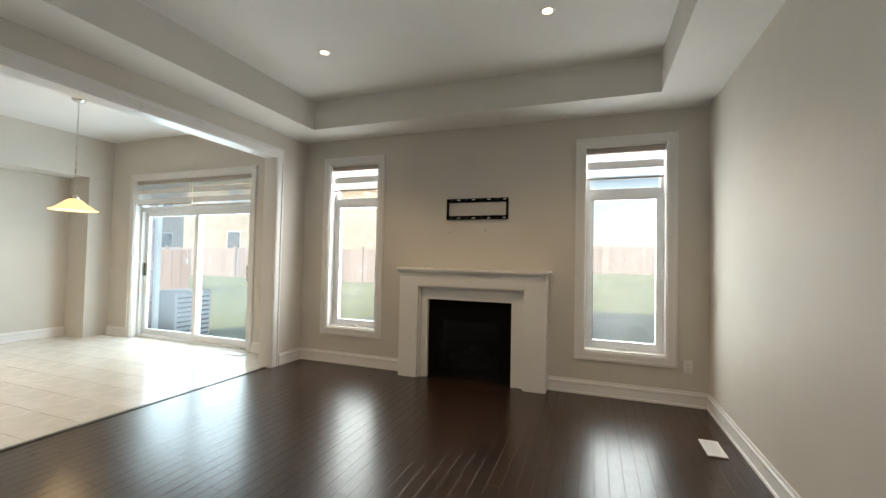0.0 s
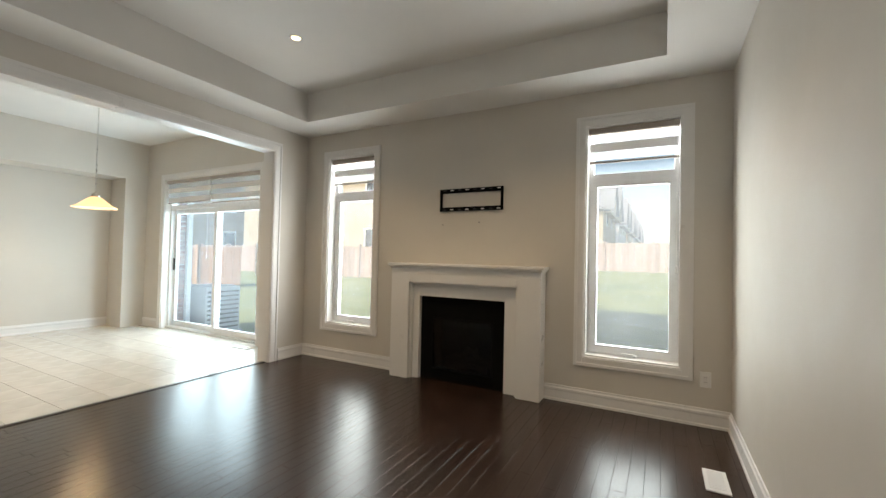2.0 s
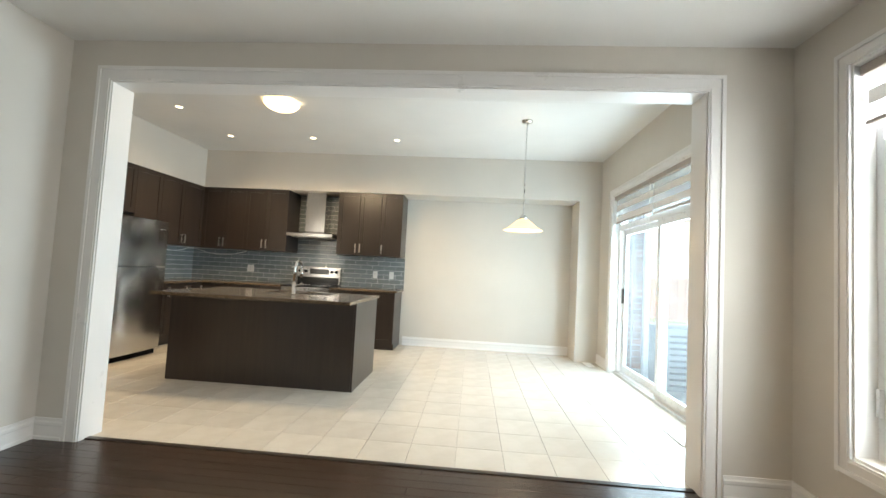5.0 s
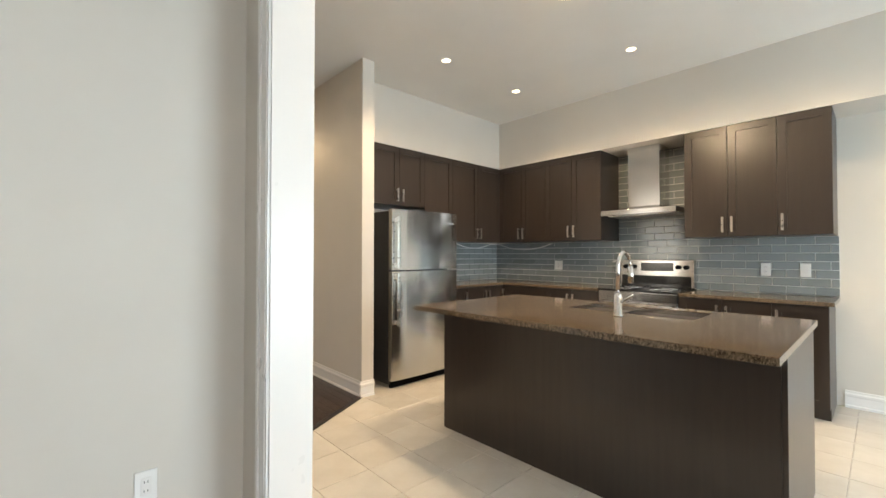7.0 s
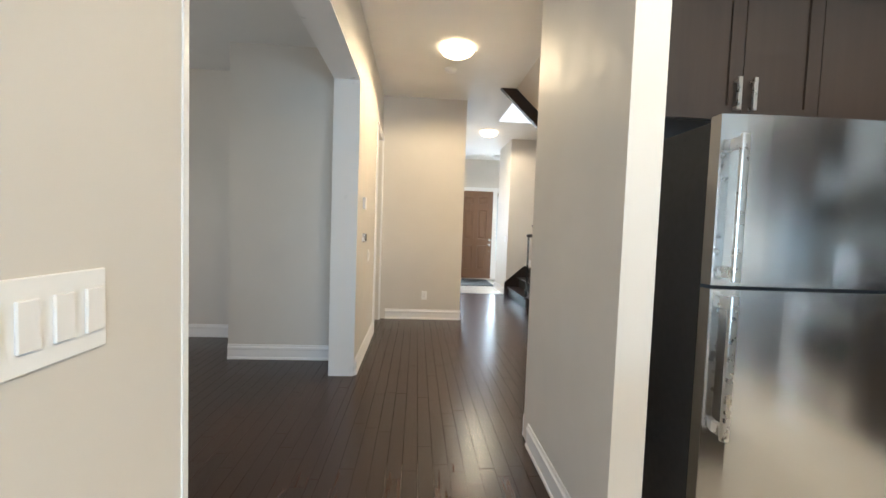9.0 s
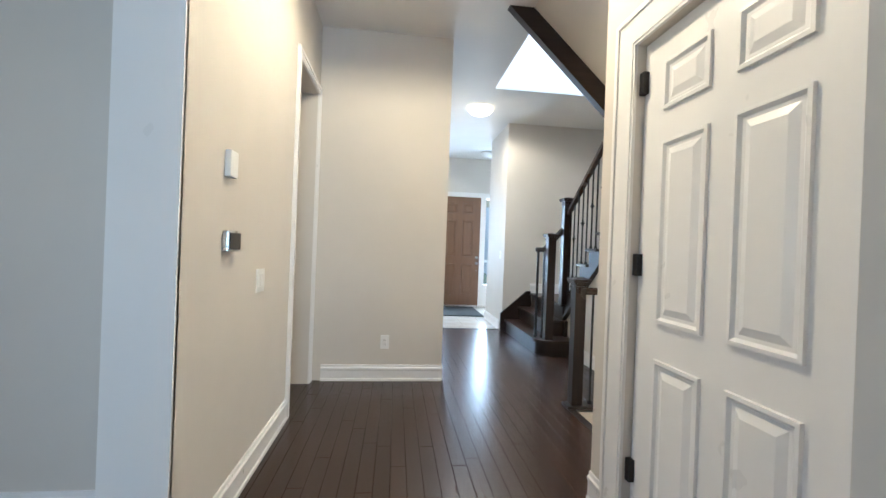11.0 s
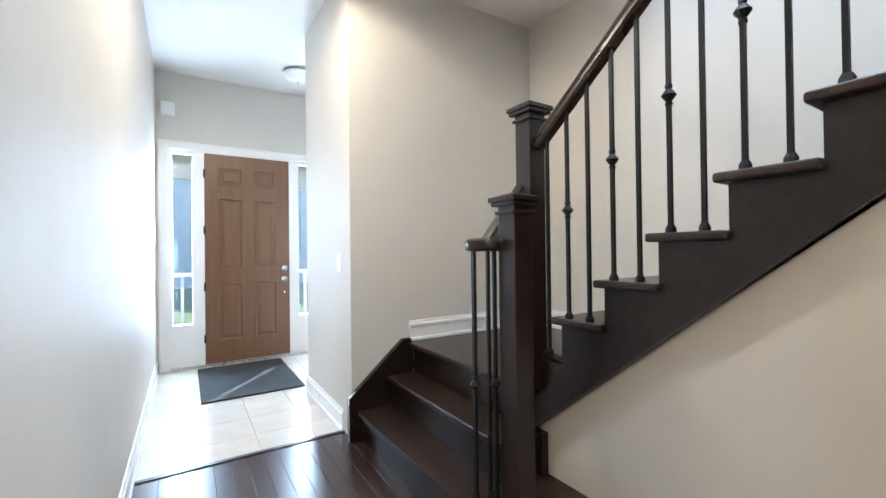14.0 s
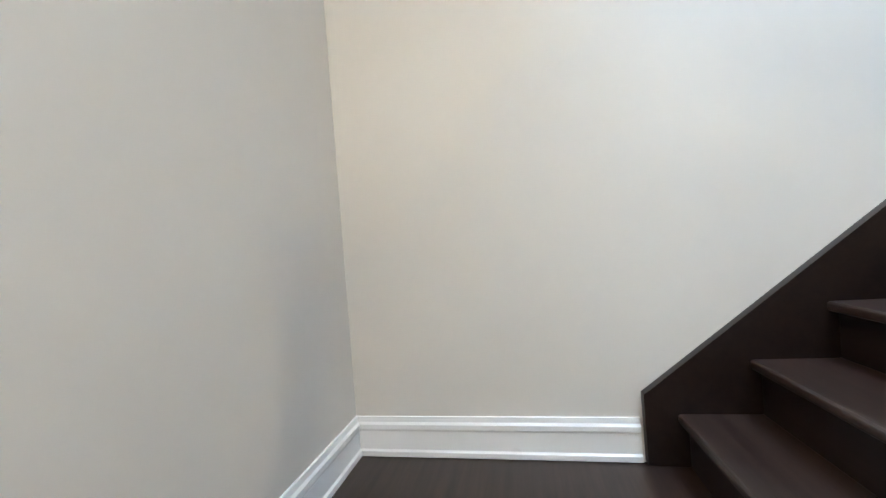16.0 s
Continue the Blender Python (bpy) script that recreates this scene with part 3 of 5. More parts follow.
part("track", boxes((X0 + 0.05, X1 - 0.05, 4.40, 4.45, 0.0, 0.03)), M_STEEL_HANDLE, d, "aluminium sill track")
XM = -5.27
for a0, a1, y0, y1 in ((X0 + 0.05, XM + 0.035, 4.505, 4.545), (XM - 0.035, X1 - 0.05, 4.455, 4.495)):
    sd = part("sliding_panel", boxes((a0, a0 + 0.07, y0, y1, 0.035, 1.95), (a1 - 0.07, a1, y0, y1, 0.035, 1.95), (a0 + 0.07, a1 - 0.07, y0, y1, 0.035, 0.12), (a0 + 0.07, a1 - 0.07, y0, y1, 1.88, 1.95)), M_VINYL, d)
    g = part("pane", boxes((a0 + 0.07, a1 - 0.07, y0 + 0.015, y0 + 0.021, 0.12, 1.88)), M_GLASS, d)
    g.visible_shadow = False
g = part("pane", boxes((X0 + 0.05, X1 - 0.05, 4.50, 4.506, 2.02, ZT - 0.05)), M_GLASS, d)
g.visible_shadow = False
part("door_handle", boxes((X1 - 0.115, X1 - 0.09, 4.41, 4.455, 0.95, 1.15), width=0.006), M_VINYL, d)
part("door_pull", boxes((X0 + 0.07, X0 + 0.09, 4.48, 4.505, 0.95, 1.15), width=0.004), M_DARKSLOT, d)
blind(X0 + 0.015, -5.325, 4.405, 2.42, 2.06, "striped white zebra blind over the patio door")
blind(-5.315, X1 - 0.015, 4.405, 2.42, 2.03, "striped white zebra blind over the patio door")

# ---------------------------------------------------------------- living room
f = thing("fireplace", -1.0, 4.3, 0, "white moulded fireplace mantel with a black gas insert", "fireplace")
A0, A1 = -1.795, -0.195
part("leg", boxes((A0, A0 + 0.22, 4.19, 4.36, 0, 1.09), width=0.004), M_TRIM, f)
part("leg", boxes((A1 - 0.22, A1, 4.19, 4.36, 0, 1.09), width=0.004), M_TRIM, f)
part("header", boxes((A0 + 0.22, A1 - 0.22, 4.19, 4.36, 1.0, 1.09), (A0, A1, 4.19, 4.36, 1.0905, 1.145), width=0.003), M_TRIM, f)
part("mantel_cap", boxes((A0 - 0.018, A1 + 0.018, 4.165, 4.36, 1.147, 1.165), (A0 - 0.032, A1 + 0.032, 4.15, 4.36, 1.1655, 1.195), width=0.007), M_TRIM, f)
part("inner_frame", boxes((A0 + 0.222, -1.487, 4.262, 4.36, 0, 0.998), (-0.553, A1 - 0.222, 4.262, 4.36, 0, 0.998), (-1.487, -0.553, 4.262, 4.36, 0.857, 0.998), width=0.003), M_TRIM, f)
part("inner_bead", boxes((A0 + 0.222, A0 + 0.24, 4.225, 4.27, 0, 0.998), (A1 - 0.24, A1 - 0.222, 4.225, 4.27, 0, 0.998), (A0 + 0.24, A1 - 0.24, 4.225, 4.27, 0.975, 0.998), width=0.004), M_TRIM, f)
part("insert_frame", boxes((-1.487, -1.36, 4.315, 4.34, 0.0, 0.857), (-0.68, -0.553, 4.315, 4.34, 0.0, 0.857), (-1.36, -0.68, 4.315, 4.34, 0.64, 0.857), (-1.36, -0.68, 4.315, 4.34, 0, 0.10)), M_BLACKMATT, f)
for i in range(3):
    part("louvre", boxes((-1.36, -0.68, 4.308, 4.318, 0.02 + 0.025 * i, 0.032 + 0.025 * i)), M_BLACKMATT, f)
part("inner_trim", boxes((-1.36, -1.345, 4.308, 4.33, 0.10, 0.64), (-0.695, -0.68, 4.308, 4.33, 0.10, 0.64), (-1.345, -0.695, 4.308, 4.33, 0.625, 0.64), (-1.345, -0.695, 4.308, 4.33, 0.10, 0.115)), M_BLACKMATT, f)
part("firebox", boxes((-1.44, -0.60, 4.70, 4.72, 0.03, 0.83), (-1.46, -1.44, 4.34, 4.72, 0.03, 0.83), (-0.60, -0.58, 4.34, 4.72, 0.03, 0.83), (-1.44, -0.60, 4.34, 4.70, 0.03, 0.05), (-1.44, -0.60, 4.34, 4.70, 0.81, 0.83)), M_BLACKMATT, f)
part("fire_glass", boxes((-1.345, -0.695, 4.325, 4.329, 0.115, 0.625)), M_FIREGLASS, f)
M_LOG = wood("ceramic_log", (0.02, 0.012, 0.009), (0.09, 0.055, 0.04), 0.9, 0, 20, 0.3)
for p0, p1, r in (((-1.3, 4.55, 0.15), (-0.74, 4.58, 0.17), 0.05), ((-1.25, 4.45, 0.13), (-0.8, 4.43, 0.14), 0.04), ((-1.2, 4.42, 0.2), (-0.95, 4.6, 0.28), 0.035), ((-0.82, 4.43, 0.2), (-1.08, 4.6, 0.29), 0.033)):
    bm = bmesh.new()
    a, b = Vector(p0), Vector(p1)
    tube(bm, [a.lerp(b, k / 6) + Vector((0, 0, 0.012 * math.sin(k * 2.1))) for k in range(7)], r, 9)
    part("log", bm, M_LOG, f, "charred ceramic log", True)

t = thing("wall_mount", -0.967, 4.35, 1.85, "black steel television wall bracket, empty, on the wall", "tv bracket")
for z0 in (1.737, 1.936):
    part("rail", boxes((-1.31, -0.62, 4.335, 4.36, z0, z0 + 0.03)), M_BLACKMATT, t)
    for k in range(8):
        x = -1.27 + k * 0.085
        part("slot", boxes((x, x + 0.035, 4.330, 4.336, z0 + 0.010, z0 + 0.02)), M_PLASTIC if k % 2 else M_DARKSLOT, t)
for x in (-1.31, -0.642):
    part("end_bar", boxes((x, x + 0.022, 4.338, 4.36, 1.767, 1.936)), M_BLACKMATT, t)
for z0 in (1.767, 1.924):
    part("lip", boxes((-1.288, -0.642, 4.345, 4.36, z0, z0 + 0.012)), M_BLACKMATT, t)


def cable_hole(x, z):
    bm = bmesh.new()
    box(bm, x - 0.004, x + 0.004, 4.352, 4.36, z - 0.004, z + 0.004)
    tagged(mesh_ob("wall_hole", bm, M_DARKSLOT), "small dark screw hole in the painted wall", "hole", "screw holes")


cable_hole(-0.87, 1.62)
cable_hole(-1.28, 1.60)


def floor_vent(x0, x1, y0, y1, label):
    v = thing("floor_register", (x0 + x1) / 2, (y0 + y1) / 2, 0, label, "floor vent", "floor vents")
    z0, z1 = 0.002, 0.010
    part("rim", boxes((x0, x0 + 0.018, y0, y1, z0, z1), (x1 - 0.018, x1, y0, y1, z0, z1), (x0 + 0.018, x1 - 0.018, y0, y0 + 0.018, z0, z1), (x0 + 0.018, x1 - 0.018, y1 - 0.018, y1, z0, z1)), M_PLASTIC, v)
    part("duct", boxes((x0 + 0.018, x1 - 0.018, y0 + 0.018, y1 - 0.018, 0.001, 0.003)), M_DARKSLOT, v)
    n = int((y1 - y0 - 0.036) / 0.018)
    for i in range(n):
        y = y0 + 0.018 + (i + 0.5) * (y1 - y0 - 0.036) / n
        part("slat", boxes((x0 + 0.018, x1 - 0.018, y - 0.006, y + 0.006, 0.004, 0.009)), M_PLASTIC, v)


floor_vent(0.97, 1.09, 3.31, 3.58, "white metal floor register set in dark boards")
floor_vent(-7.0, -6.70, 4.14, 4.25, "white metal floor register by the column")
floor_vent(-4.35, -4.02, 4.12, 4.23, "white metal floor register by the patio door")


def downlight(x, y, z, watts):
    o = thing("downlight", x, y, z, "lit recessed round ceiling downlight", "downlight", "recessed downlights")
    bm = bmesh.new()
    lathe(bm, [(0.036, z - 0.002), (0.040, z - 0.006), (0.052, z - 0.004), (0.055, z)], x, y, 24)
    part("trim_ring", bm, M_TRIM, o, smooth=True)
    bm = bmesh.new()
    lathe(bm, [(0, z - 0.003), (0.036, z - 0.003), (0.036, z - 0.001), (0, z - 0.001)], x, y, 20)
    part("bulb", bm, M_BULB, o, "glowing warm bulb")
    lamp("downlight_lamp", 'SPOT', look((x, y, z - 0.02), (x, y + 1e-4, 0)), watts, WARM, spot_size=radians(120), spot_blend=0.6, shadow_soft_size=0.035)


for x, y in ((-1.98, 2.98), (-0.09, 2.98)):
    downlight(x, y, 3.07, 20)
for x, y in ((-5.21, -1.165), (-6.25, -1.157), (-6.24, 0.08), (-6.24, 1.29)):
    downlight(x, y, H, 24)


def dome(x, y, z, r, label, watts, lit=True, color=WARM):
    o = thing("ceiling_light", x, y, z, label, "ceiling light", "dome ceiling lights")
    bm = bmesh.new()
    lathe(bm, [(r * 0.62, z), (r * 0.62, z - 0.022), (r * 0.5, z - 0.024)], x, y, 28)
    part("base_ring", bm, M_PLASTIC, o, smooth=True)
    bm = bmesh.new()
    lathe(bm, [(r, z - 0.022), (r * 0.98, z - 0.034), (r * 0.85, z - 0.062), (r * 0.55, z - 0.088), (r * 0.2, z - 0.10), (0, z - 0.102)], x, y, 28)
    part("glass_bowl", bm, M_DOME if lit else M_PLASTIC, o, smooth=True)
    bm = bmesh.new()
    lathe(bm, [(0, z - 0.118), (0.010, z - 0.112), (0.010, z - 0.104), (0, z - 0.102)], x, y, 12)
    part("finial", bm, M_STEEL_HANDLE, o, smooth=True)
    if lit:
        lamp("dome_lamp", 'SPOT', look((x, y, z - 0.125), (x, y + 1e-4, 0)), watts, color, spot_size=radians(176), spot_blend=0.3, shadow_soft_size=0.08)


dome(-5.0, 0.21, H, 0.19, "lit alabaster dome light on the kitchen ceiling", 44)
dome(-4.25, -4.35, H, 0.17, "lit alabaster dome light on the hall ceiling", 47, color=(1.0, 0.74, 0.43))
dome(-5.155, -7.69, H, 0.16, "lit alabaster dome light near the stairs", 30)
dome(-5.8, -10.05, H, 0.15, "unlit white dome light in the front entry", 0, False)
# Unseen fitting, added as fill for the basement stair nook.
dome(-6.75, -4.62, 1.80, 0.12, "dome light added out of view to brighten the basement stairs", 15)

s_ = thing("smoke_detector", -4.23, -4.9, H, "round white smoke detector on the hall ceiling", "smoke detector")
bm = bmesh.new()
lathe(bm, [(0.065, H), (0.065, H - 0.012), (0.058, H - 0.02), (0.05, H - 0.034), (0, H - 0.036)], -4.23, -4.9, 24)
part("shell", bm, M_PLASTIC, s_, smooth=True)

p = thing("pendant_lamp", -5.39, 2.99, H, "pendant lamp with a flared alabaster glass shade", "pendant lamp")
bm = bmesh.new()
lathe(bm, [(0.065, H), (0.065, H - 0.012), (0.04, H - 0.03), (0.012, H - 0.036)], -5.39, 2.99, 24)
part("canopy", bm, M_STEEL_HANDLE, p, smooth=True)
bm = bmesh.new()
z, k = H - 0.036, 0
while z > 2.42:
    tube(bm, [(-5.39 + (0.006 if k % 2 else 0) * math.cos(a), 2.99 + (0 if k % 2 else 0.006) * math.cos(a), z - 0.016 + 0.018 * math.sin(a)) for a in (j * math.pi / 4 for j in range(9))], 0.0022, 5)
    z, k = z - 0.028, k + 1
part("chain", bm, M_STEEL_HANDLE, p)
bm = bmesh.new()
tube(bm, [(-5.39, 2.99, 2.45), (-5.39, 2.99, 1.93)], 0.007, 10)
part("rod", bm, M_STEEL_HANDLE, p)
bm = bmesh.new()
lathe(bm, [(0.028, 1.95), (0.04, 1.93), (0.045, 1.905), (0.03, 1.90)], -5.39, 2.99, 20)
part("collar", bm, M_STEEL_HANDLE, p, smooth=True)
bm = bmesh.new()
lathe(bm, [(0.04, 1.905), (0.075, 1.885), (0.12, 1.845), (0.165, 1.805), (0.20, 1.785), (0.225, 1.775), (0.22, 1.768), (0.19, 1.778), (0.11, 1.835), (0.05, 1.885)], -5.39, 2.99, 32)
part("shade", bm, M_SHADE, p, "flared alabaster glass shade", True)
lamp("pendant_bulb", 'POINT', pose(-5.39, 2.99, 1.80), 6, WARM, shadow_soft_size=0.03)


def plate(axis, plane, side, a, z, w, h, kind, label):
    """A wall plate with its rockers or sockets on the wall face at plane."""
    o = thing("wall_plate", *((a, plane) if axis == 'y' else (plane, a)), z, label, "wall plate", "wall plates")
    def put(name, c0, c1, z0, z1, d0, d1, material):
        q = (plane + side * d0, plane + side * d1)
        bm = boxes((c0, c1, *q, z0, z1) if axis == 'y' else (*q, c0, c1, z0, z1))
        bevel(bm, 0.0015, 1)
        part(name, bm, material, o)
    put("cover", a - w / 2, a + w / 2, z - h / 2, z + h / 2, 0, 0.006, M_PLASTIC)
    n = max(1, round(w / 0.055)) if kind == "switch" else 1
    for i in range(n):
        c = a - w / 2 + (i + 0.5) * w / n
        if kind == "switch":
            put("rocker", c - 0.016, c + 0.016, z - 0.033, z + 0.033, 0.006, 0.011, M_TRIM)
        else:
            put("socket_face", c - 0.017, c + 0.017, z - 0.034, z + 0.034, 0.006, 0.009, M_TRIM)
            for dz in (-0.018, 0.018):
                for dx in (-0.006, 0.006):
                    put("slot", c + dx - 0.0012, c + dx + 0.0012, z + dz - 0.005, z + dz + 0.005, 0.009, 0.0095, M_DARKSLOT)
    return o


plate('x', -3.43, -1, -0.83, 1.155, 0.21, 0.12, "switch", "white four-gang rocker switch plate by the hall")
plate('x', -3.43, -1, -0.365, 1.13, 0.115, 0.12, "switch", "white rocker switch plate on the partition")
plate('y', -5.98, 1, -4.04, 0.34, 0.075, 0.12, "outlet", "white wall outlet low on the hall wall")
plate('x', -5.69, 1, -8.42, 1.12, 0.075, 0.12, "switch", "white rocker switch plate on the entry corner")
plate('x', -3.41, -1, -4.57, 0.98, 0.115, 0.12, "switch", "white rocker switch plate below the thermostat")
plate('y', 4.36, -1, 1.05, 0.36, 0.075, 0.12, "outlet", "white wall outlet beside the tall window")
plate('y', -0.45, 1, -2.9, 0.36, 0.075, 0.12, "outlet", "white wall outlet low on the back wall")

o = thing("thermostat", -3.41, -4.15, 1.19, "square thermostat with a dark glass face", "thermostat")
part("body", boxes((-3.436, -3.41, -4.215, -4.085, 1.135, 1.222), width=0.006), M_STEEL_HANDLE, o)
part("screen", boxes((-3.440, -3.436, -4.205, -4.095, 1.144, 1.213)), M_BLACK, o, "dark glass screen")
o = thing("door_chime", -3.41, -4.18, 1.55, "small white plastic sensor box on the hall wall", "sensor")
part("cover", boxes((-3.435, -3.41, -4.165, -4.085, 1.44, 1.55), width=0.006), M_PLASTIC, o)
o = thing("door_chime", -4.62, -10.66, 2.66, "white plastic chime box above the front door", "chime")
part("cover", boxes((-4.72, -4.60, -10.69, -10.65, 2.60, 2.74), width=0.006), M_PLASTIC, o)

# ---------------------------------------------------------------- kitchen
def shaker(axis, f, s, a0, a1, z0, z1):
    """A shaker door standing out from the plane f by 20 mm: rails, stiles and a sunk panel."""
    w = 0.062
    bm = bmesh.new()
    def p(b0, b1, c0, c1, d):
        q = (f, f + s * d)
        box(bm, *((b0, b1, *q, c0, c1) if axis == 'y' else (*q, b0, b1, c0, c1)))
    p(a0, a0 + w, z0, z1, 0.02)
    p(a1 - w, a1, z0, z1, 0.02)
    p(a0 + w, a1 - w, z0, z0 + w, 0.02)
    p(a0 + w, a1 - w, z1 - w, z1, 0.02)
    p(a0 + w, a1 - w, z0 + w, z1 - w, 0.010)
    return bm


def pull(axis, f, s, a, z0, z1):
    bm = bmesh.new()
    q = (f + s * 0.045, f + s * 0.054)
    box(bm, *((a - 0.009, a + 0.009, *q, z0, z1) if axis == 'y' else (*q, a - 0.009, a + 0.009, z0, z1)))
    for z in (z0 + 0.012, z1 - 0.012):
        q = (f + s * 0.02, f + s * 0.0449)
        box(bm, *((a - 0.005, a + 0.005, *q, z - 0.005, z + 0.005) if axis == 'y' else (*q, a - 0.005, a + 0.005, z - 0.005, z + 0.005)))
    return bm


def cabinet(axis, back, f, s, a0, a1, z0, z1, doors, low, label, toe=0.0):
    """doors: widths' share and the side of the handle, -1 or 1 along the axis."""
    o = thing("base_cabinet" if low else "wall_cabinet", *(((a0 + a1) / 2, f) if axis == 'y' else (f, (a0 + a1) / 2)), z0, label, "cabinet", "kitchen base cabinets" if low else "kitchen wall cabinets")
    def bx(b0, b1, q0, q1, c0, c1):
        return boxes((b0, b1, q0, q1, c0, c1) if axis == 'y' else (q0, q1, b0, b1, c0, c1))
    part("body", bx(a0 + 0.001, a1 - 0.001, back, f, z0 + toe, z1), M_CAB, o)
    if toe:
        part("toe_kick", bx(a0 + 0.001, a1 - 0.001, back, f - s * 0.07, z0, z0 + toe), M_CAB, o)
    n = len(doors)
    w = (a1 - a0) / n
    for i, side in enumerate(doors):
        b0, b1 = a0 + i * w + 0.002, a0 + (i + 1) * w - 0.002
        dr = part("door", shaker(axis, f, s, b0, b1, z0 + toe + 0.003, z1 - 0.003), M_CAB, o)
        h = (b1 - 0.033) if side > 0 else (b0 + 0.033)
        zz = (z1 - 0.19, z1 - 0.05) if low else (z0 + 0.04, z0 + 0.18)
        hd = mesh_ob("handle", pull(axis, f, s, h, *zz), M_STEEL_HANDLE)
        hd.parent = dr
        tagged(hd, "brushed nickel bar handle")
    return o


KW, KS = -7.495, -2.46
UF, US = -7.05, -2.04
cabinet('x', KW, UF, 1, -2.02, -1.30, 1.44, 2.445, (1, -1), False, "dark espresso shaker wall cabinet with two doors")
cabinet('x', KW, UF, 1, -1.30, -0.585, 1.44, 2.445, (1, -1), False, "dark espresso shaker wall cabinet with two doors")
cabinet('x', KW, UF, 1, 0.25, 0.95, 1.44, 2.445, (1, -1), False, "dark espresso shaker wall cabinet with two doors")
cabinet('x', KW, UF, 1, 0.95, 1.29, 1.44, 2.445, (-1,), False, "narrow dark espresso shaker wall cabinet")
cabinet('y', KS, US, 1, -5.68, -4.96, 1.81, 2.445, (1, -1), False, "short dark espresso cabinet above the refrigerator")
cabinet('y', KS, US, 1, -6.13, -5.68, 1.44, 2.445, (-1,), False, "dark espresso shaker wall cabinet")
cabinet('y', KS, US, 1, -7.04, -6.13, 1.44, 2.445, (1, -1), False, "dark espresso shaker wall cabinet in the corner")
BF, BS = -6.90, -1.865
cabinet('x', KW, BF, 1, -1.86, -1.20, 0.0, 0.885, (-1, ), True, "dark espresso base cabinet in the corner", 0.1)
cabinet('x', KW, BF, 1, -1.20, -0.54, 0.0, 0.885, (1, -1), True, "dark espresso base cabinet with two doors", 0.1)
cabinet('x', KW, BF, 1, 0.24, 1.27, 0.0, 0.885, (1, -1, -1), True, "dark espresso base cabinet at the end of the run", 0.1)
cabinet('y', KS, BS, 1, -6.90, -5.86, 0.0, 0.885, (1, -1, -1), True, "dark espresso base cabinet beside the refrigerator", 0.1)


def worktop(bm, label):
    bevel(bm, 0.005, 2)
    return tagged(mesh_ob("worktop", bm, M_GRANITE), label, "worktop", "granite worktops")


worktop(boxes((KW, -6.865, -2.46, -0.545, 0.886, 0.917)), "polished brown granite worktop along the kitchen wall")
worktop(boxes((KW, -6.865, 0.245, 1.30, 0.886, 0.917)), "polished brown granite worktop beside the range")
worktop(boxes((-6.864, -5.84, -2.46, -1.83, 0.886, 0.917)), "polished brown granite worktop beside the refrigerator")

# island
o = thing("kitchen_island", -5.18, 0.3, 0, "dark espresso kitchen island with a panelled back", "island")
part("body", boxes((-5.60, -4.752, -0.665, 1.268, 0.0, 0.885)), M_CAB, o)
part("end_panel", boxes((-5.62, -4.74, 1.2685, 1.288, 0.0, 0.885)), M_CAB, o)
part("end_panel", boxes((-5.62, -4.74, -0.685, -0.6655, 0.0, 0.885)), M_CAB, o)
part("back_panel", boxes((-4.7515, -4.738, -0.665, 1.268, 0.0, 0.885)), M_CAB, o)
SX0, SX1, SY0, SY1 = -5.56, -5.18, 0.08, 0.84
bm = boxes((-5.68, SX0, -0.715, 1.30, 0.886, 0.917), (SX1, -4.47, -0.715, 1.30, 0.886, 0.917), (SX0, SX1, -0.715, SY0, 0.886, 0.917), (SX0, SX1, SY1, 1.30, 0.886, 0.917))
tagged(mesh_ob("worktop", bm, M_GRANITE), "polished brown granite island top with a sink cut-out", "worktop", "granite worktops")
k_ = thing("sink", -5.37, 0.46, 0.7, "double stainless steel sink set under granite", "sink")
for y0, y1 in ((SY0, 0.45), (0.47, SY1)):
    part("bowl", boxes((SX0, SX0 + 0.006, y0, y1, 0.70, 0.914), (SX1 - 0.006, SX1, y0, y1, 0.70, 0.914), (SX0 + 0.006, SX1 - 0.006, y0, y0 + 0.006, 0.70, 0.914), (SX0 + 0.006, SX1 - 0.006, y1 - 0.006, y1, 0.70, 0.914), (SX0 + 0.006, SX1 - 0.006, y0 + 0.006, y1 - 0.006, 0.70, 0.706)), M_STEEL, k_)
part("divider", boxes((SX0, SX1, 0.45, 0.47, 0.72, 0.90)), M_STEEL, k_)
q = thing("faucet", -5.03, 0.49, 0.917, "chrome gooseneck pull-down kitchen faucet", "faucet")
FX, FY = -5.03, 0.49
bm = bmesh.new()
lathe(bm, [(0.0, 0.917), (0.03, 0.917), (0.03, 0.925), (0.024, 0.93), (0.024, 1.04), (0.02, 1.05), (0, 1.05)], FX, FY, 20)
part("base", bm, M_CHROME, q, smooth=True)
bm = bmesh.new()
tube(bm, [(FX, FY, 1.04), (FX, FY, 1.20)] + [(FX - 0.09 + 0.09 * math.cos(a), FY, 1.20 + 0.09 * math.sin(a)) for a in (math.pi * k / 10 for k in range(1, 11))], 0.0125, 14)
part("neck", bm, M_CHROME, q, smooth=True)
bm = bmesh.new()
tube(bm, [(FX - 0.18, FY, 1.20), (FX - 0.18, FY, 1.10)], 0.017, 14)
part("spray_head", bm, M_CHROME, q, smooth=True)
bm = bmesh.new()
tube(bm, [(FX, FY + 0.02, 1.0), (FX + 0.01, FY + 0.05, 1.02), (FX + 0.02, FY + 0.1, 1.05)], 0.007, 8)
part("lever", bm, M_CHROME, q, smooth=True)

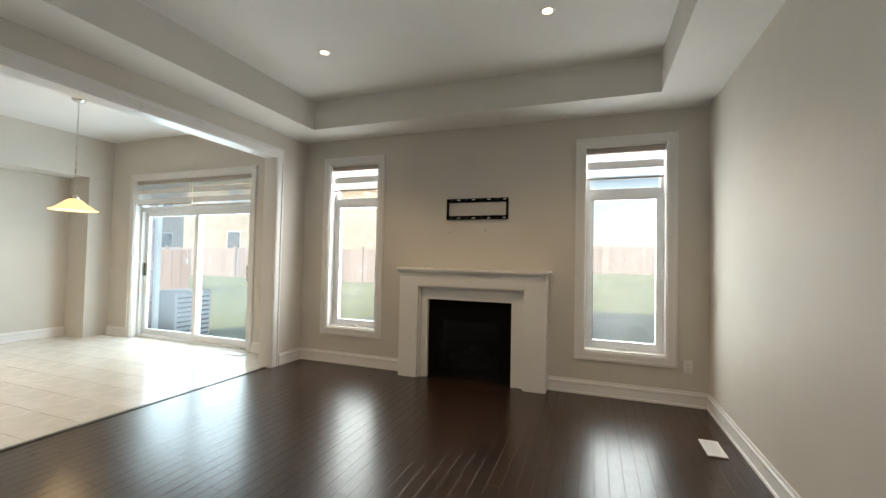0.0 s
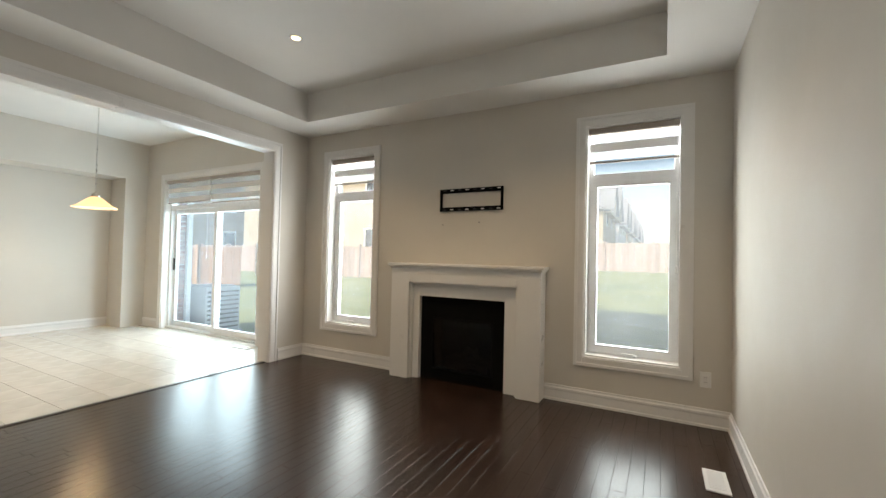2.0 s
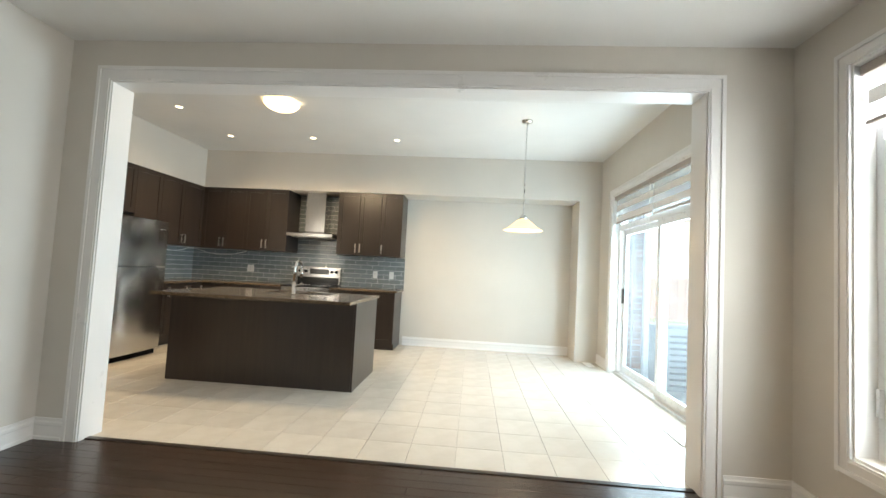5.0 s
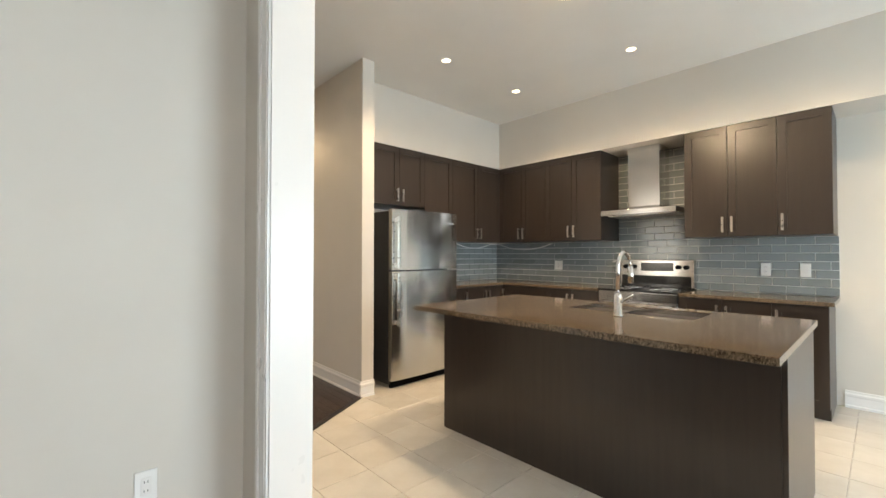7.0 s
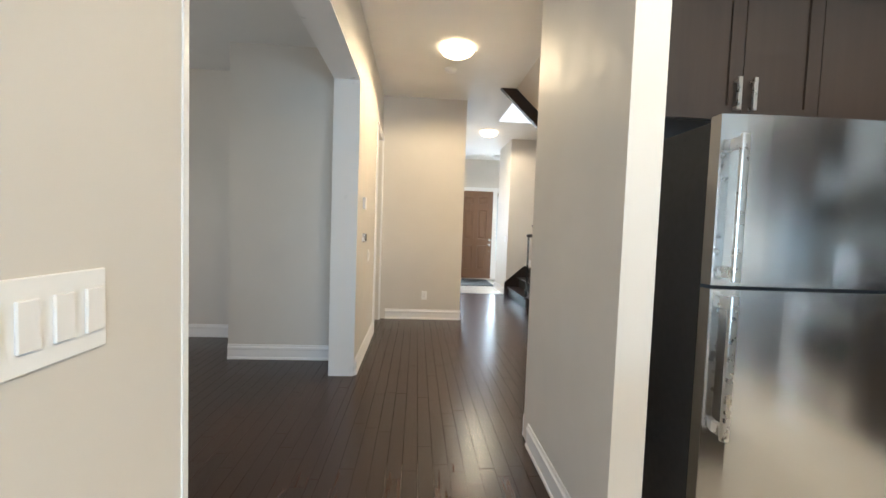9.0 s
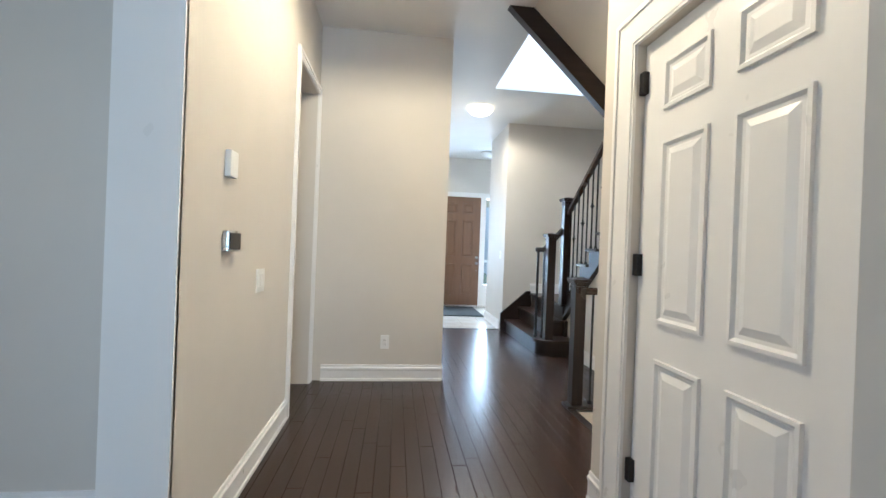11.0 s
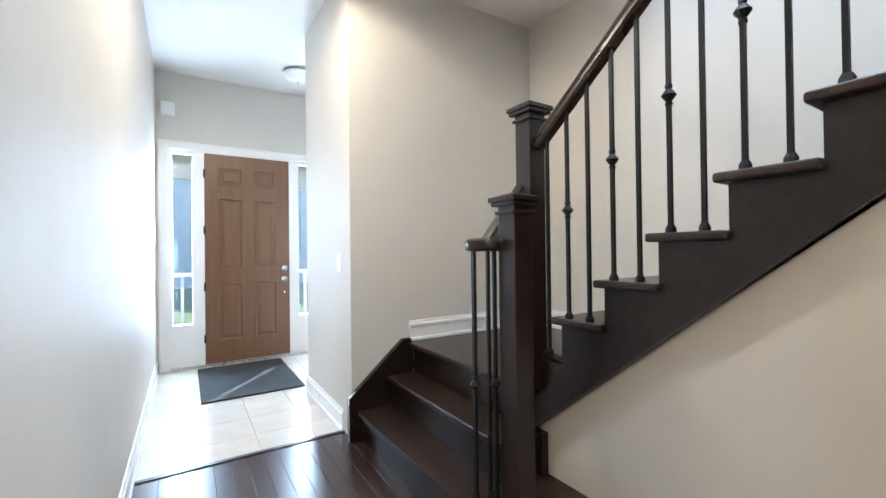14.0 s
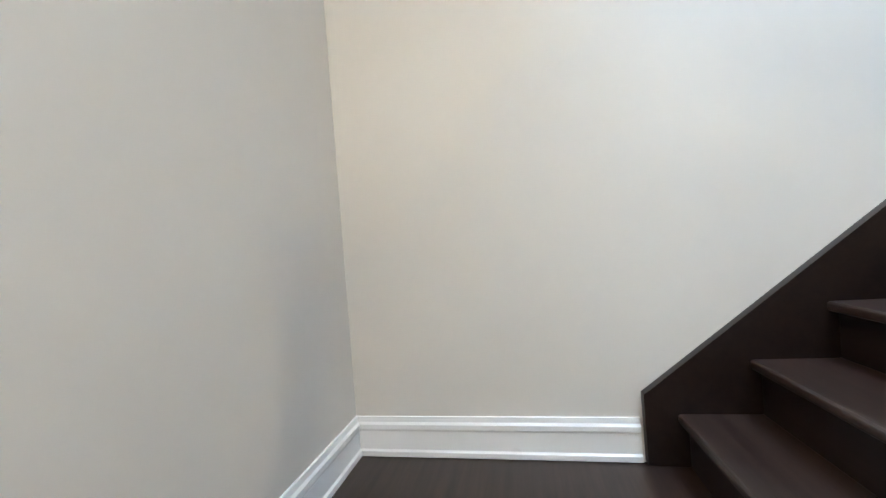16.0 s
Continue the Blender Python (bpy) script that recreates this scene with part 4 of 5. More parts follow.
# refrigerator
o = thing("refrigerator", -5.365, -2.0, 0, "stainless steel top-freezer refrigerator with black sides", "refrigerator")
R0, R1, RF = -5.80, -4.935, -1.605
part("case", boxes((R0 + 0.005, R1 - 0.005, -2.40, RF - 0.075, 0.03, 1.70), width=0.006), plain("black_case", (0.03, 0.031, 0.034), 0.4, vary=0.08), o, "black textured case")
def fridge_door(z0, z1):
    bm = bmesh.new()
    n = 10
    pts = [(R0, RF - 0.068)] + [(R0 + (R1 - R0) * i / n, RF - 0.018 + 0.018 * math.sin(math.pi * i / n) ** 0.6) for i in range(n + 1)] + [(R1, RF - 0.068)]
    prism(bm, pts, z0, z1, 'z')
    return part("door", bm, M_STEEL, o, "brushed stainless door", False)
dn = fridge_door(0.075, 1.115)
du = fridge_door(1.128, 1.715)
for dr, z0, z1 in ((dn, 0.60, 1.10), (du, 1.145, 1.64)):
    bm = boxes((R1 - 0.058, R1 - 0.030, RF + 0.028, RF + 0.045, z0, z1))
    box(bm, R1 - 0.054, R1 - 0.034, RF - 0.03, RF + 0.028, z0 + 0.01, z0 + 0.05)
    box(bm, R1 - 0.054, R1 - 0.034, RF - 0.03, RF + 0.028, z1 - 0.05, z1 - 0.01)
    bevel(bm, 0.005, 2)
    h_ = mesh_ob("handle", bm, M_STEEL_HANDLE)
    h_.parent = dr
part("hinge", boxes((R0 + 0.02, R0 + 0.10, RF - 0.06, RF - 0.004, 1.1155, 1.1275)), M_STEEL_HANDLE, o)
part("kick_grille", boxes((R0 + 0.02, R1 - 0.02, RF - 0.09, RF - 0.06, 0.0, 0.07)), M_BLACKMATT, o)
part("badge", boxes((R0 + 0.06, R0 + 0.14, RF - 0.006, RF + 0.004, 1.60, 1.615)), M_CHROME, o)

# range
o = thing("range", -7.18, -0.15, 0, "stainless steel electric range with a black cooktop", "stove")
G0, G1 = -0.535, 0.235
part("body", boxes((-7.46, -6.89, G0 + 0.002, G1 - 0.002, 0.0, 0.90)), M_STEEL, o)
part("cooktop", boxes((-7.47, -6.86, G0 + 0.001, G1 - 0.001, 0.902, 0.922), width=0.004), M_BLACK, o)
part("oven_door", boxes((-6.889, -6.855, G0 + 0.01, G1 - 0.01, 0.22, 0.80), width=0.005), M_STEEL, o)
part("oven_window", boxes((-6.854, -6.850, G0 + 0.1, G1 - 0.1, 0.36, 0.66)), M_BLACK, o)
part("front_rail", boxes((-6.889, -6.862, G0 + 0.004, G1 - 0.004, 0.81, 0.898), width=0.004), M_STEEL, o)
bm = bmesh.new()
tube(bm, [(-6.81, G0 + 0.06, 0.77), (-6.81, G1 - 0.06, 0.77)], 0.013, 12)
part("oven_handle", bm, M_STEEL_HANDLE, o, smooth=True)
for y in (G0 + 0.08, G1 - 0.08):
    part("handle_post", boxes((-6.856, -6.81, y - 0.01, y + 0.01, 0.76, 0.78)), M_STEEL_HANDLE, o)
part("drawer", boxes((-6.889, -6.858, G0 + 0.01, G1 - 0.01, 0.05, 0.21), width=0.005), M_STEEL, o)
part("backguard", boxes((-7.47, -7.39, G0 + 0.002, G1 - 0.002, 0.923, 1.225), width=0.012), M_STEEL, o)
part("control_glass", boxes((-7.392, -7.386, G0 + 0.24, G1 - 0.2, 1.10, 1.19)), M_BLACK, o, "black control display")
part("backguard_lower", boxes((-7.392, -7.387, G0 + 0.03, G1 - 0.03, 0.93, 1.05)), M_BLACK, o)
for y in (G0 + 0.075, G0 + 0.165, G1 - 0.075, G1 - 0.15):
    bm = bmesh.new()
    tube(bm, [(-7.39, y, 1.145), (-7.355, y, 1.145)], 0.022, 14)
    part("knob", bm, M_BLACKMATT, o, "round black control knob", True)
for x, y, r in ((-7.27, -0.33, 0.09), (-7.27, 0.04, 0.075), (-7.02, -0.33, 0.075), (-7.02, 0.04, 0.1)):
    bm = bmesh.new()
    lathe(bm, [(r, 0.9225), (r, 0.9235), (r - 0.006, 0.9235), (r - 0.006, 0.9225)], x, y, 28)
    part("burner_ring", bm, M_STEEL_HANDLE, o)

o = thing("range_hood", -7.25, -0.13, 1.70, "stainless steel chimney range hood", "range hood")
part("canopy", boxes((KW, -6.99, -0.57, 0.19, 1.70, 1.755), width=0.004), M_STEEL, o)
bm = bmesh.new()
a = [bm.verts.new(v) for v in ((KW, -0.57, 1.756), (-6.99, -0.57, 1.756), (-6.99, 0.19, 1.756), (KW, 0.19, 1.756))]
b = [bm.verts.new(v) for v in ((KW, -0.35, 1.80), (-7.20, -0.35, 1.80), (-7.20, -0.03, 1.80), (KW, -0.03, 1.80))]
for i in range(4):
    bm.faces.new((a[i], a[(i + 1) % 4], b[(i + 1) % 4], b[i]))
bm.faces.new(a[::-1])
bm.faces.new(b)
part("slope", bm, M_STEEL, o)
part("chimney", boxes((KW, -7.20, -0.35, -0.03, 1.8005, 2.444)), M_STEEL, o)
part("filter", boxes((KW + 0.06, -7.05, -0.51, 0.13, 1.692, 1.699)), M_STEEL_HANDLE, o)

plate('x', KW + 0.009, 1, 0.80, 1.14, 0.075, 0.12, "outlet", "white outlet on the grey tile backsplash")
plate('x', KW + 0.009, 1, 1.08, 1.14, 0.075, 0.12, "switch", "white rocker switch on the grey tile backsplash")
plate('x', KW + 0.009, 1, -1.39, 1.14, 0.115, 0.12, "outlet", "white outlet on the grey tile backsplash")
plate('y', KS + 0.009, 1, -6.0, 1.14, 0.075, 0.12, "outlet", "white outlet beside the refrigerator")


def cable(name, pts, r, label):
    bm = bmesh.new()
    tube(bm, pts, r, 6)
    tagged(mesh_ob(name, bm, M_PLASTIC, True), label, "cable")


cable("cable", [(-6.6 - 0.7 * u, -2.44 + 0.01, 1.43 - 0.24 * u * (1 - u)) for u in (i / 10 for i in range(11))] + [(-7.47, -2.38 + 0.9 * u, 1.43 - 0.32 * u * (1 - u)) for u in (i / 10 for i in range(11))], 0.006, "loose white cable hanging under the wall cabinets")
cable("cable", [(-7.47, -0.60 + 0.05 * math.sin(u * 9), 1.27 - 0.10 * u + 0.03 * math.cos(u * 7)) for u in (i / 14 for i in range(15))], 0.009, "bunched white cable end on the backsplash")

# ---------------------------------------------------------------- doors
def panel_door(axis, plane, side, a0, a1, z0, z1, material, rows):
    """Slab with raised panels as one mesh each; rows of (z0, z1) as shares of the height, two panels a row."""
    out = []
    t = (plane, plane - side * 0.04)
    out.append(("slab", boxes((a0, a1, *t, z0, z1) if axis == 'y' else (*t, a0, a1, z0, z1))))
    w, h = a1 - a0, z1 - z0
    for r0, r1 in rows:
        for c0, c1 in ((0.16, 0.44), (0.57, 0.85)):
            b0, b1, e0, e1 = a0 + c0 * w, a0 + c1 * w, z0 + r0 * h, z0 + r1 * h
            bm = bmesh.new()
            def ring(i, d):
                q = plane + side * d
                cs = ((b0 + i, e0 + i), (b1 - i, e0 + i), (b1 - i, e1 - i), (b0 + i, e1 - i))
                return [bm.verts.new((u, q, v) if axis == 'y' else (q, u, v)) for u, v in cs]
            rings = [ring(-0.002, -0.002), ring(0.0, 0.011), ring(0.012, 0.012), ring(0.022, 0.002), ring(0.034, 0.002), ring(0.06, 0.012)]
            for p_, q_ in zip(rings, rings[1:]):
                for i in range(4):
                    bm.faces.new((p_[i], p_[(i + 1) % 4], q_[(i + 1) % 4], q_[i]))
            bm.faces.new(rings[-1])
            out.append(("panel", bm))
    return out


ROWS6 = ((0.10, 0.38), (0.45, 0.79), (0.85, 0.94))


def door(name, axis, plane, side, a0, a1, z0, z1, material, label):
    o = tagged(new(name), label, "door", kind="structure")
    for n_, bm in panel_door(axis, plane, side, a0, a1, z0, z1, material, ROWS6):
        part(n_, bm, material, o)
    return o


# front entrance
fd = door("door_2", 'y', -10.70, 1, -5.83, -4.975, 0.03, 2.262, M_DOORBROWN, "brown six-panel front door, closed")
for z in (1.02, 0.90):
    bm = bmesh.new()
    tube(bm, [(-5.775, -10.70, z), (-5.775, -10.685, z)], 0.032, 18)
    tube(bm, [(-5.775, -10.685, z), (-5.775, -10.655, z), (-5.775, -10.64, z)], 0.024 if z < 1 else 0.02, 16)
    part("door_knob" if z < 1 else "deadbolt", bm, M_CHROME, fd, "polished chrome knob" if z < 1 else "polished chrome deadbolt", True)
bm = bmesh.new()
tube(bm, [(-5.775, -10.70, 0.74), (-5.775, -10.685, 0.74)], 0.012, 10)
part("door_viewer", bm, M_CHROME, fd, smooth=True)
for z in (0.25, 0.8, 1.4, 2.0):
    part("hinge", boxes((-4.985, -4.965, -10.70, -10.685, z, z + 0.09)), M_IRON, fd)
ff = tagged(new("window_3"), "white entrance frame with two tall sidelights", "sidelights", kind="structure")
part("frame", boxes((-4.975, -4.885, -10.80, -10.69, 0, 2.275), (-5.92, -5.83, -10.80, -10.69, 0, 2.275), (-4.67, -4.655, -10.80, -10.69, 0, 2.275), (-6.14, -6.125, -10.80, -10.69, 0, 2.275), (-5.83, -4.975, -10.80, -10.69, 2.263, 2.275)), M_TRIM, ff)
for b0, b1 in ((-4.885, -4.67), (-6.125, -5.92)):
    part("sidelight_panel", boxes((b0, b1, -10.78, -10.70, 0.0, 0.46), (b0, b0 + 0.02, -10.78, -10.70, 0.46, 2.275), (b1 - 0.02, b1, -10.78, -10.70, 0.46, 2.275), (b0 + 0.02, b1 - 0.02, -10.78, -10.70, 2.24, 2.275)), M_TRIM, ff)
    g = part("pane", boxes((b0 + 0.02, b1 - 0.02, -10.745, -10.739, 0.46, 2.24)), M_CLEAR, ff)
    g.visible_shadow = False
part("threshold", boxes((-6.12, -4.67, -10.80, -10.66, 0.0, 0.028)), M_STEEL_HANDLE, ff)
bm = boxes((-5.70, -4.90, -10.58, -9.45, 0.003, 0.016))
bevel(bm, 0.005, 2)
tagged(mesh_ob("door_mat", bm, M_RUBBER), "dark charcoal rubber-backed door mat on tiles", "door mat")

hd_ = door("door_3", 'x', -5.115, 1, -3.95, -3.115, 0.008, 2.055, M_TRIM, "white six-panel interior door, closed")
for z in (0.25, 1.10, 1.85):
    bm = boxes((-5.116, -5.092, -3.972, -3.925, z, z + 0.09))
    part("hinge", bm, M_IRON, hd_, "dark bronze hinge")
bd = door("door_4", 'y', -5.385, 1, -7.145, -6.395, -0.755, 1.195, M_TRIM, "white six-panel basement door, closed")
bm = bmesh.new()
tube(bm, [(-6.46, -5.385, 0.14), (-6.46, -5.34, 0.14)], 0.012, 10)
tube(bm, [(-6.46, -5.34, 0.14), (-6.50, -5.335, 0.142), (-6.57, -5.335, 0.14)], 0.009, 10)
part("door_handle", bm, M_STEEL_HANDLE, bd, smooth=True)
for z in (-0.5, 0.9):
    part("hinge", boxes((-7.15, -7.135, -5.385, -5.37, z, z + 0.09)), M_STEEL_HANDLE, bd)

# ---------------------------------------------------------------- staircase
st = thing("staircase", -6.6, -7.0, 0, "dark-stained wooden staircase with iron balusters", "staircase")


def slab_tread(x0, x1, y0, y1, z, name="tread"):
    bm = boxes((x0, x1, y0, y1, z - 0.03, z))
    bevel(bm, 0.011, 3)
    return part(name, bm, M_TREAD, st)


# three steps up to the landing
def rounded(x_front, x_back, y_far, y_near, r, z0, z1):
    """A step whose near front corner is rounded to a bullnose."""
    bm = bmesh.new()
    pts = [(x_back, y_far), (x_front, y_far)]
    for i in range(9):
        a = math.pi / 2 * i / 8
        pts.append((x_front - r + r * math.cos(a), y_near - r + r * math.sin(a)))
    pts.append((x_back, y_near))
    prism(bm, pts, z0, z1, 'z')
    return bm


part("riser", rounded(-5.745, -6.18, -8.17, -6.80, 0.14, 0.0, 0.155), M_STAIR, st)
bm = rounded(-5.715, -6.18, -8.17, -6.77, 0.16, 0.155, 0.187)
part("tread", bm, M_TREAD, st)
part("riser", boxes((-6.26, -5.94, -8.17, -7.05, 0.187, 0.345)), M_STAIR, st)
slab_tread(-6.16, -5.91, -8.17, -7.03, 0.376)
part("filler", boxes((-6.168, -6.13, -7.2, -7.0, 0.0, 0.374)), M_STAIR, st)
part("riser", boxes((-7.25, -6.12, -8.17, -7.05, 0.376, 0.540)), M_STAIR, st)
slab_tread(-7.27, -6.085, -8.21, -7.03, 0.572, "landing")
bm = bmesh.new()
prism(bm, [(-5.66, 0.0), (-5.66, 0.27), (-6.04, 0.60), (-6.10, 0.60), (-6.12, 0.40), (-5.9, 0.0)], -8.21, -8.172, 'y')
part("wall_string", bm, M_STAIR, st)
# main flight
TOP0, RISE, GO, Y0 = 0.739, 0.1665, 0.21, -7.124
N = 8
for k in range(N):
    z, y = TOP0 + RISE * k, Y0 + GO * k
    x1 = -6.10 if k else -6.14
    slab_tread(-7.262, x1, y, y + GO + 0.035, z)
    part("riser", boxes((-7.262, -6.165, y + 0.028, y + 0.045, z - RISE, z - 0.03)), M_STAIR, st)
bm = bmesh.new()
pts = [(-7.19, 0.55), (-7.17, TOP0 - 0.03)]
for k in range(N):
    y = Y0 + GO * k + 0.03
    pts += [(y, TOP0 + RISE * k - 0.031), (y + GO, TOP0 + RISE * k - 0.031)]
pts = pts[2:]
pts = [(-7.185, 0.36)] + pts + [(-5.36, 1.88), (-5.36, 1.80)] + [(-7.08, 0.36)]
prism(bm, pts, -6.171, -6.135, 'x')
bmesh.ops.triangulate(bm, faces=[f_ for f_ in bm.faces if len(f_.verts) > 4])
part("outer_string", bm, M_STAIR, st)
bm = bmesh.new()
prism(bm, [(-7.10, 0.345), (-7.10, 0.38), (-5.36, 1.825), (-5.36, 1.79)], -6.134, -6.118, 'x')
part("string_bead", bm, M_STAIR, st)
bm = bmesh.new()
SL = RISE / GO
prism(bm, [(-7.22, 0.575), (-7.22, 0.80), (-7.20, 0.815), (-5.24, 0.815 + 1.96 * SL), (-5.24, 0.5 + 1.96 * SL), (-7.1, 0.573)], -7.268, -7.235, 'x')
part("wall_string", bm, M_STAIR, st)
# upper flight string that climbs over the basement stairs
bm = bmesh.new()
prism(bm, [(-6.20, 1.83), (-6.20, 2.09), (-4.86, 3.36), (-4.86, 3.10)], -5.47, -5.402, 'y')
part("upper_string", bm, M_STAIR, st, "thick dark string of the upper flight")


def newel(cx, cy, z0, z1, parent, w=0.092):
    h = w / 2
    n_ = part("newel", boxes((cx - h, cx + h, cy - h, cy + h, z0, z1), width=0.004), M_NEWEL, parent)
    c = bmesh.new()
    for e, a, b in ((0.010, -0.045, -0.032), (0.02, -0.014, 0.002), (0.028, 0.002, 0.022)):
        box(c, cx - h - e, cx + h + e, cy - h - e, cy + h + e, z1 + a, z1 + b)
    bevel(c, 0.004, 2)
    e = 0.02
    base = [c.verts.new((cx + sx * (h + e), cy + sy * (h + e), z1 + 0.022)) for sx, sy in ((-1, -1), (1, -1), (1, 1), (-1, 1))]
    top = [c.verts.new((cx + sx * (h - 0.02), cy + sy * (h - 0.02), z1 + 0.036)) for sx, sy in ((-1, -1), (1, -1), (1, 1), (-1, 1))]
    for i in range(4):
        c.faces.new((base[i], base[(i + 1) % 4], top[(i + 1) % 4], top[i]))
    c.faces.new(top)
    cap = mesh_ob("cap", c, M_NEWEL)
    cap.parent = n_
    return n_


def baluster(x, y, z0, z1, parent, knuckle=None):
    bm = bmesh.new()
    w = 0.0065
    box(bm, x - w, x + w, y - w, y + w, z0, z1)
    b_ = part("baluster", bm, M_IRON, parent)
    s = bmesh.new()
    lathe(s, [(0.017, z0), (0.017, z0 + 0.012), (0.011, z0 + 0.024), (0, z0 + 0.025)], x, y, 8)
    sh = mesh_ob("shoe", s, M_IRON)
    sh.parent = b_
    if knuckle:
        s = bmesh.new()
        zk = knuckle
        lathe(s, [(0, zk - 0.034), (0.012, zk - 0.033), (0.012, zk - 0.026), (0.009, zk - 0.02), (0.024, zk), (0.009, zk + 0.02), (0.012, zk + 0.026), (0.012, zk + 0.033), (0, zk + 0.034)], x, y, 8)
        kn = mesh_ob("knuckle", s, M_IRON)
        kn.parent = b_


def rail_bar(p0, p1, parent, material, w=0.058, h=0.055, name="handrail"):
    p0, p1 = Vector(p0), Vector(p1)
    d_ = p1 - p0
    side = Vector((d_.y, -d_.x, 0)).normalized()
    up = side.cross(d_.normalized())
    if up.z < 0:
        up = -up
    prof = [(-w / 2, -h * 0.3), (-w * 0.36, -h / 2), (w * 0.36, -h / 2), (w / 2, -h * 0.3), (w * 0.44, 0), (w / 2, h * 0.22), (w * 0.36, h * 0.45), (0, h / 2), (-w * 0.36, h * 0.45), (-w / 2, h * 0.22), (-w * 0.44, 0)]
    bm = bmesh.new()
    a = [bm.verts.new(p0 + side * u + up * v) for u, v in prof]
    b = [bm.verts.new(p1 + side * u + up * v) for u, v in prof]
    bm.faces.new(a[::-1])
    bm.faces.new(b)
    for i in range(len(prof)):
        j = (i + 1) % len(prof)
        bm.faces.new((a[i], a[j], b[j], b[i]))
    return part(name, bm, material, parent)


newel(-5.875, -6.875, 0.187, 1.37, st)
newel(-6.125, -7.045, 0.572, 1.81, st)
RX = -6.13
def rail_z(y):
    return 1.615 + (y + 7.05) * 0.795
rail_bar((RX, -7.0, rail_z(-7.0)), (RX, -5.40, rail_z(-5.40)), st, M_RAIL)
for k in range(N):
    for j, dy in enumerate((0.075, 0.177)):
        if k + j == 0:
            continue
        y = Y0 + GO * k + dy
        zb, zt = TOP0 + RISE * k, rail_z(y) - 0.03
        baluster(RX, y, zb, zt, st, (zb + zt) / 2 + 0.02 if j == 0 else None)
bm = bmesh.new()
lathe(bm, [(0, 1.185), (0.07, 1.185), (0.083, 1.195), (0.078, 1.208), (0.084, 1.222), (0.07, 1.237), (0, 1.24)], -5.815, -6.985, 26)
part("volute", bm, M_NEWEL, st, "round dark volute end of the handrail", True)
rail_bar((-5.83, -6.95, 1.212), (-5.87, -6.88, 1.212), st, M_NEWEL)
rail_bar((-5.85, -7.02, 1.212), (-6.10, -7.07, 1.47), st, M_NEWEL)
for i, (dx, dy) in enumerate(((0.05, -0.01), (0.02, -0.055), (-0.02, 0.03), (-0.035, -0.03))):
    baluster(-5.815 + dx, -6.985 + dy, 0.187, 1.19, st, 0.66 + 0.05 * (i % 2) if i % 2 == 0 else None)

gr = thing("guard_rail", -5.8, -5.37, 0, "dark wooden guard rail with iron balusters", "railing")
newel(-5.525, -5.37, 0.0, 0.965, gr, 0.085)
rail_bar((-5.57, -5.37, 0.895), (-6.172, -5.37, 0.895), gr, M_RAIL)
part("shoe_plate", boxes((-6.172, -5.44, -5.42, -5.30, 0.0, 0.022), width=0.004), M_STAIR, gr)
for i in range(5):
    x = -5.645 - 0.108 * i
    baluster(x, -5.37, 0.022, 0.87, gr, 0.47 if i in (1, 3) else None)
structure("nosing", boxes((-5.50, -5.44, -5.30, -4.04, -0.05, 0.006), width=0.004), M_STAIR, "dark wooden nosing at the basement stair edge", "nosing")
bs = thing("basement_steps", -5.8, -4.7, -0.76, "pale painted steps down to the basement landing", "steps")
M_PALE = paint("pale_step_paint", (0.55, 0.5, 0.42), 0.6)
for i in range(3):
    part("step", boxes((-5.50 - 0.2 * (i + 1), -5.50 - 0.2 * i, -5.30, -4.04, -0.76, -0.19 * (i + 1)), width=0.006), M_PALE, bs)

# ---------------------------------------------------------------- outdoors
bm = bmesh.new()
NG = 60
ys = [-900, -300, -100, -40, -25, -16, -10.95, -10.6, 4.3] + [4.57 + 0.75 * i for i in range(30)] + [30, 45, 80, 200, 500, 900]
xs = [-900, -300, -100, -50] + [-30 + 2 * i for i in range(31)] + [50, 100, 300, 900]
def ground_z(y):
    if -10.7 < y < 4.4:
        return -1.4
    if y < 4.5:
        return -0.35
    return -0.30 + 1.05 * min(max((y - 5) / 20, 0), 1)
grid = [[bm.verts.new((x, y, ground_z(y))) for x in xs] for y in ys]
for r0, r1 in zip(grid, grid[1:]):
    for i in range(len(xs) - 1):
        bm.faces.new((r0[i], r0[i + 1], r1[i + 1], r1[i]))
structure("ground", bm, M_LAWN, "green back lawn rising to the fences", "ground")


def fence(x0, y0, x1, y1, h, material, label, rails=False):
    L = math.hypot(x1 - x0, y1 - y0)
    o = thing("fence", (x0 + x1) / 2, (y0 + y1) / 2, ground_z((y0 + y1) / 2), label, "fence", "garden fences")
    n = int(L / 0.3)
    ux, uy = (x1 - x0) / L, (y1 - y0) / L
    for i in range(n):
        a = i * L / n
        cx, cy = x0 + ux * (a + L / n / 2), y0 + uy * (a + L / n / 2)
        g = ground_z(cy)
        hw = L / n / 2 - 0.006
        bm = boxes((-hw, hw, -0.012, 0.012, 0.02, h - 0.02 * (i % 2)))
        bm.transform(Matrix.Translation((cx, cy, g)) @ Matrix.Rotation(math.atan2(uy, ux), 4, 'Z'))
        part("board", bm, material, o)
    for i in range(int(L / 2.4) + 1):
        a = min(i * 2.4, L)
        cx, cy = x0 + ux * a, y0 + uy * a
        part("post", boxes((cx - 0.06, cx + 0.06, cy - 0.06, cy + 0.06, ground_z(cy) - 0.2, ground_z(cy) + h + 0.1)), material, o)
    return o


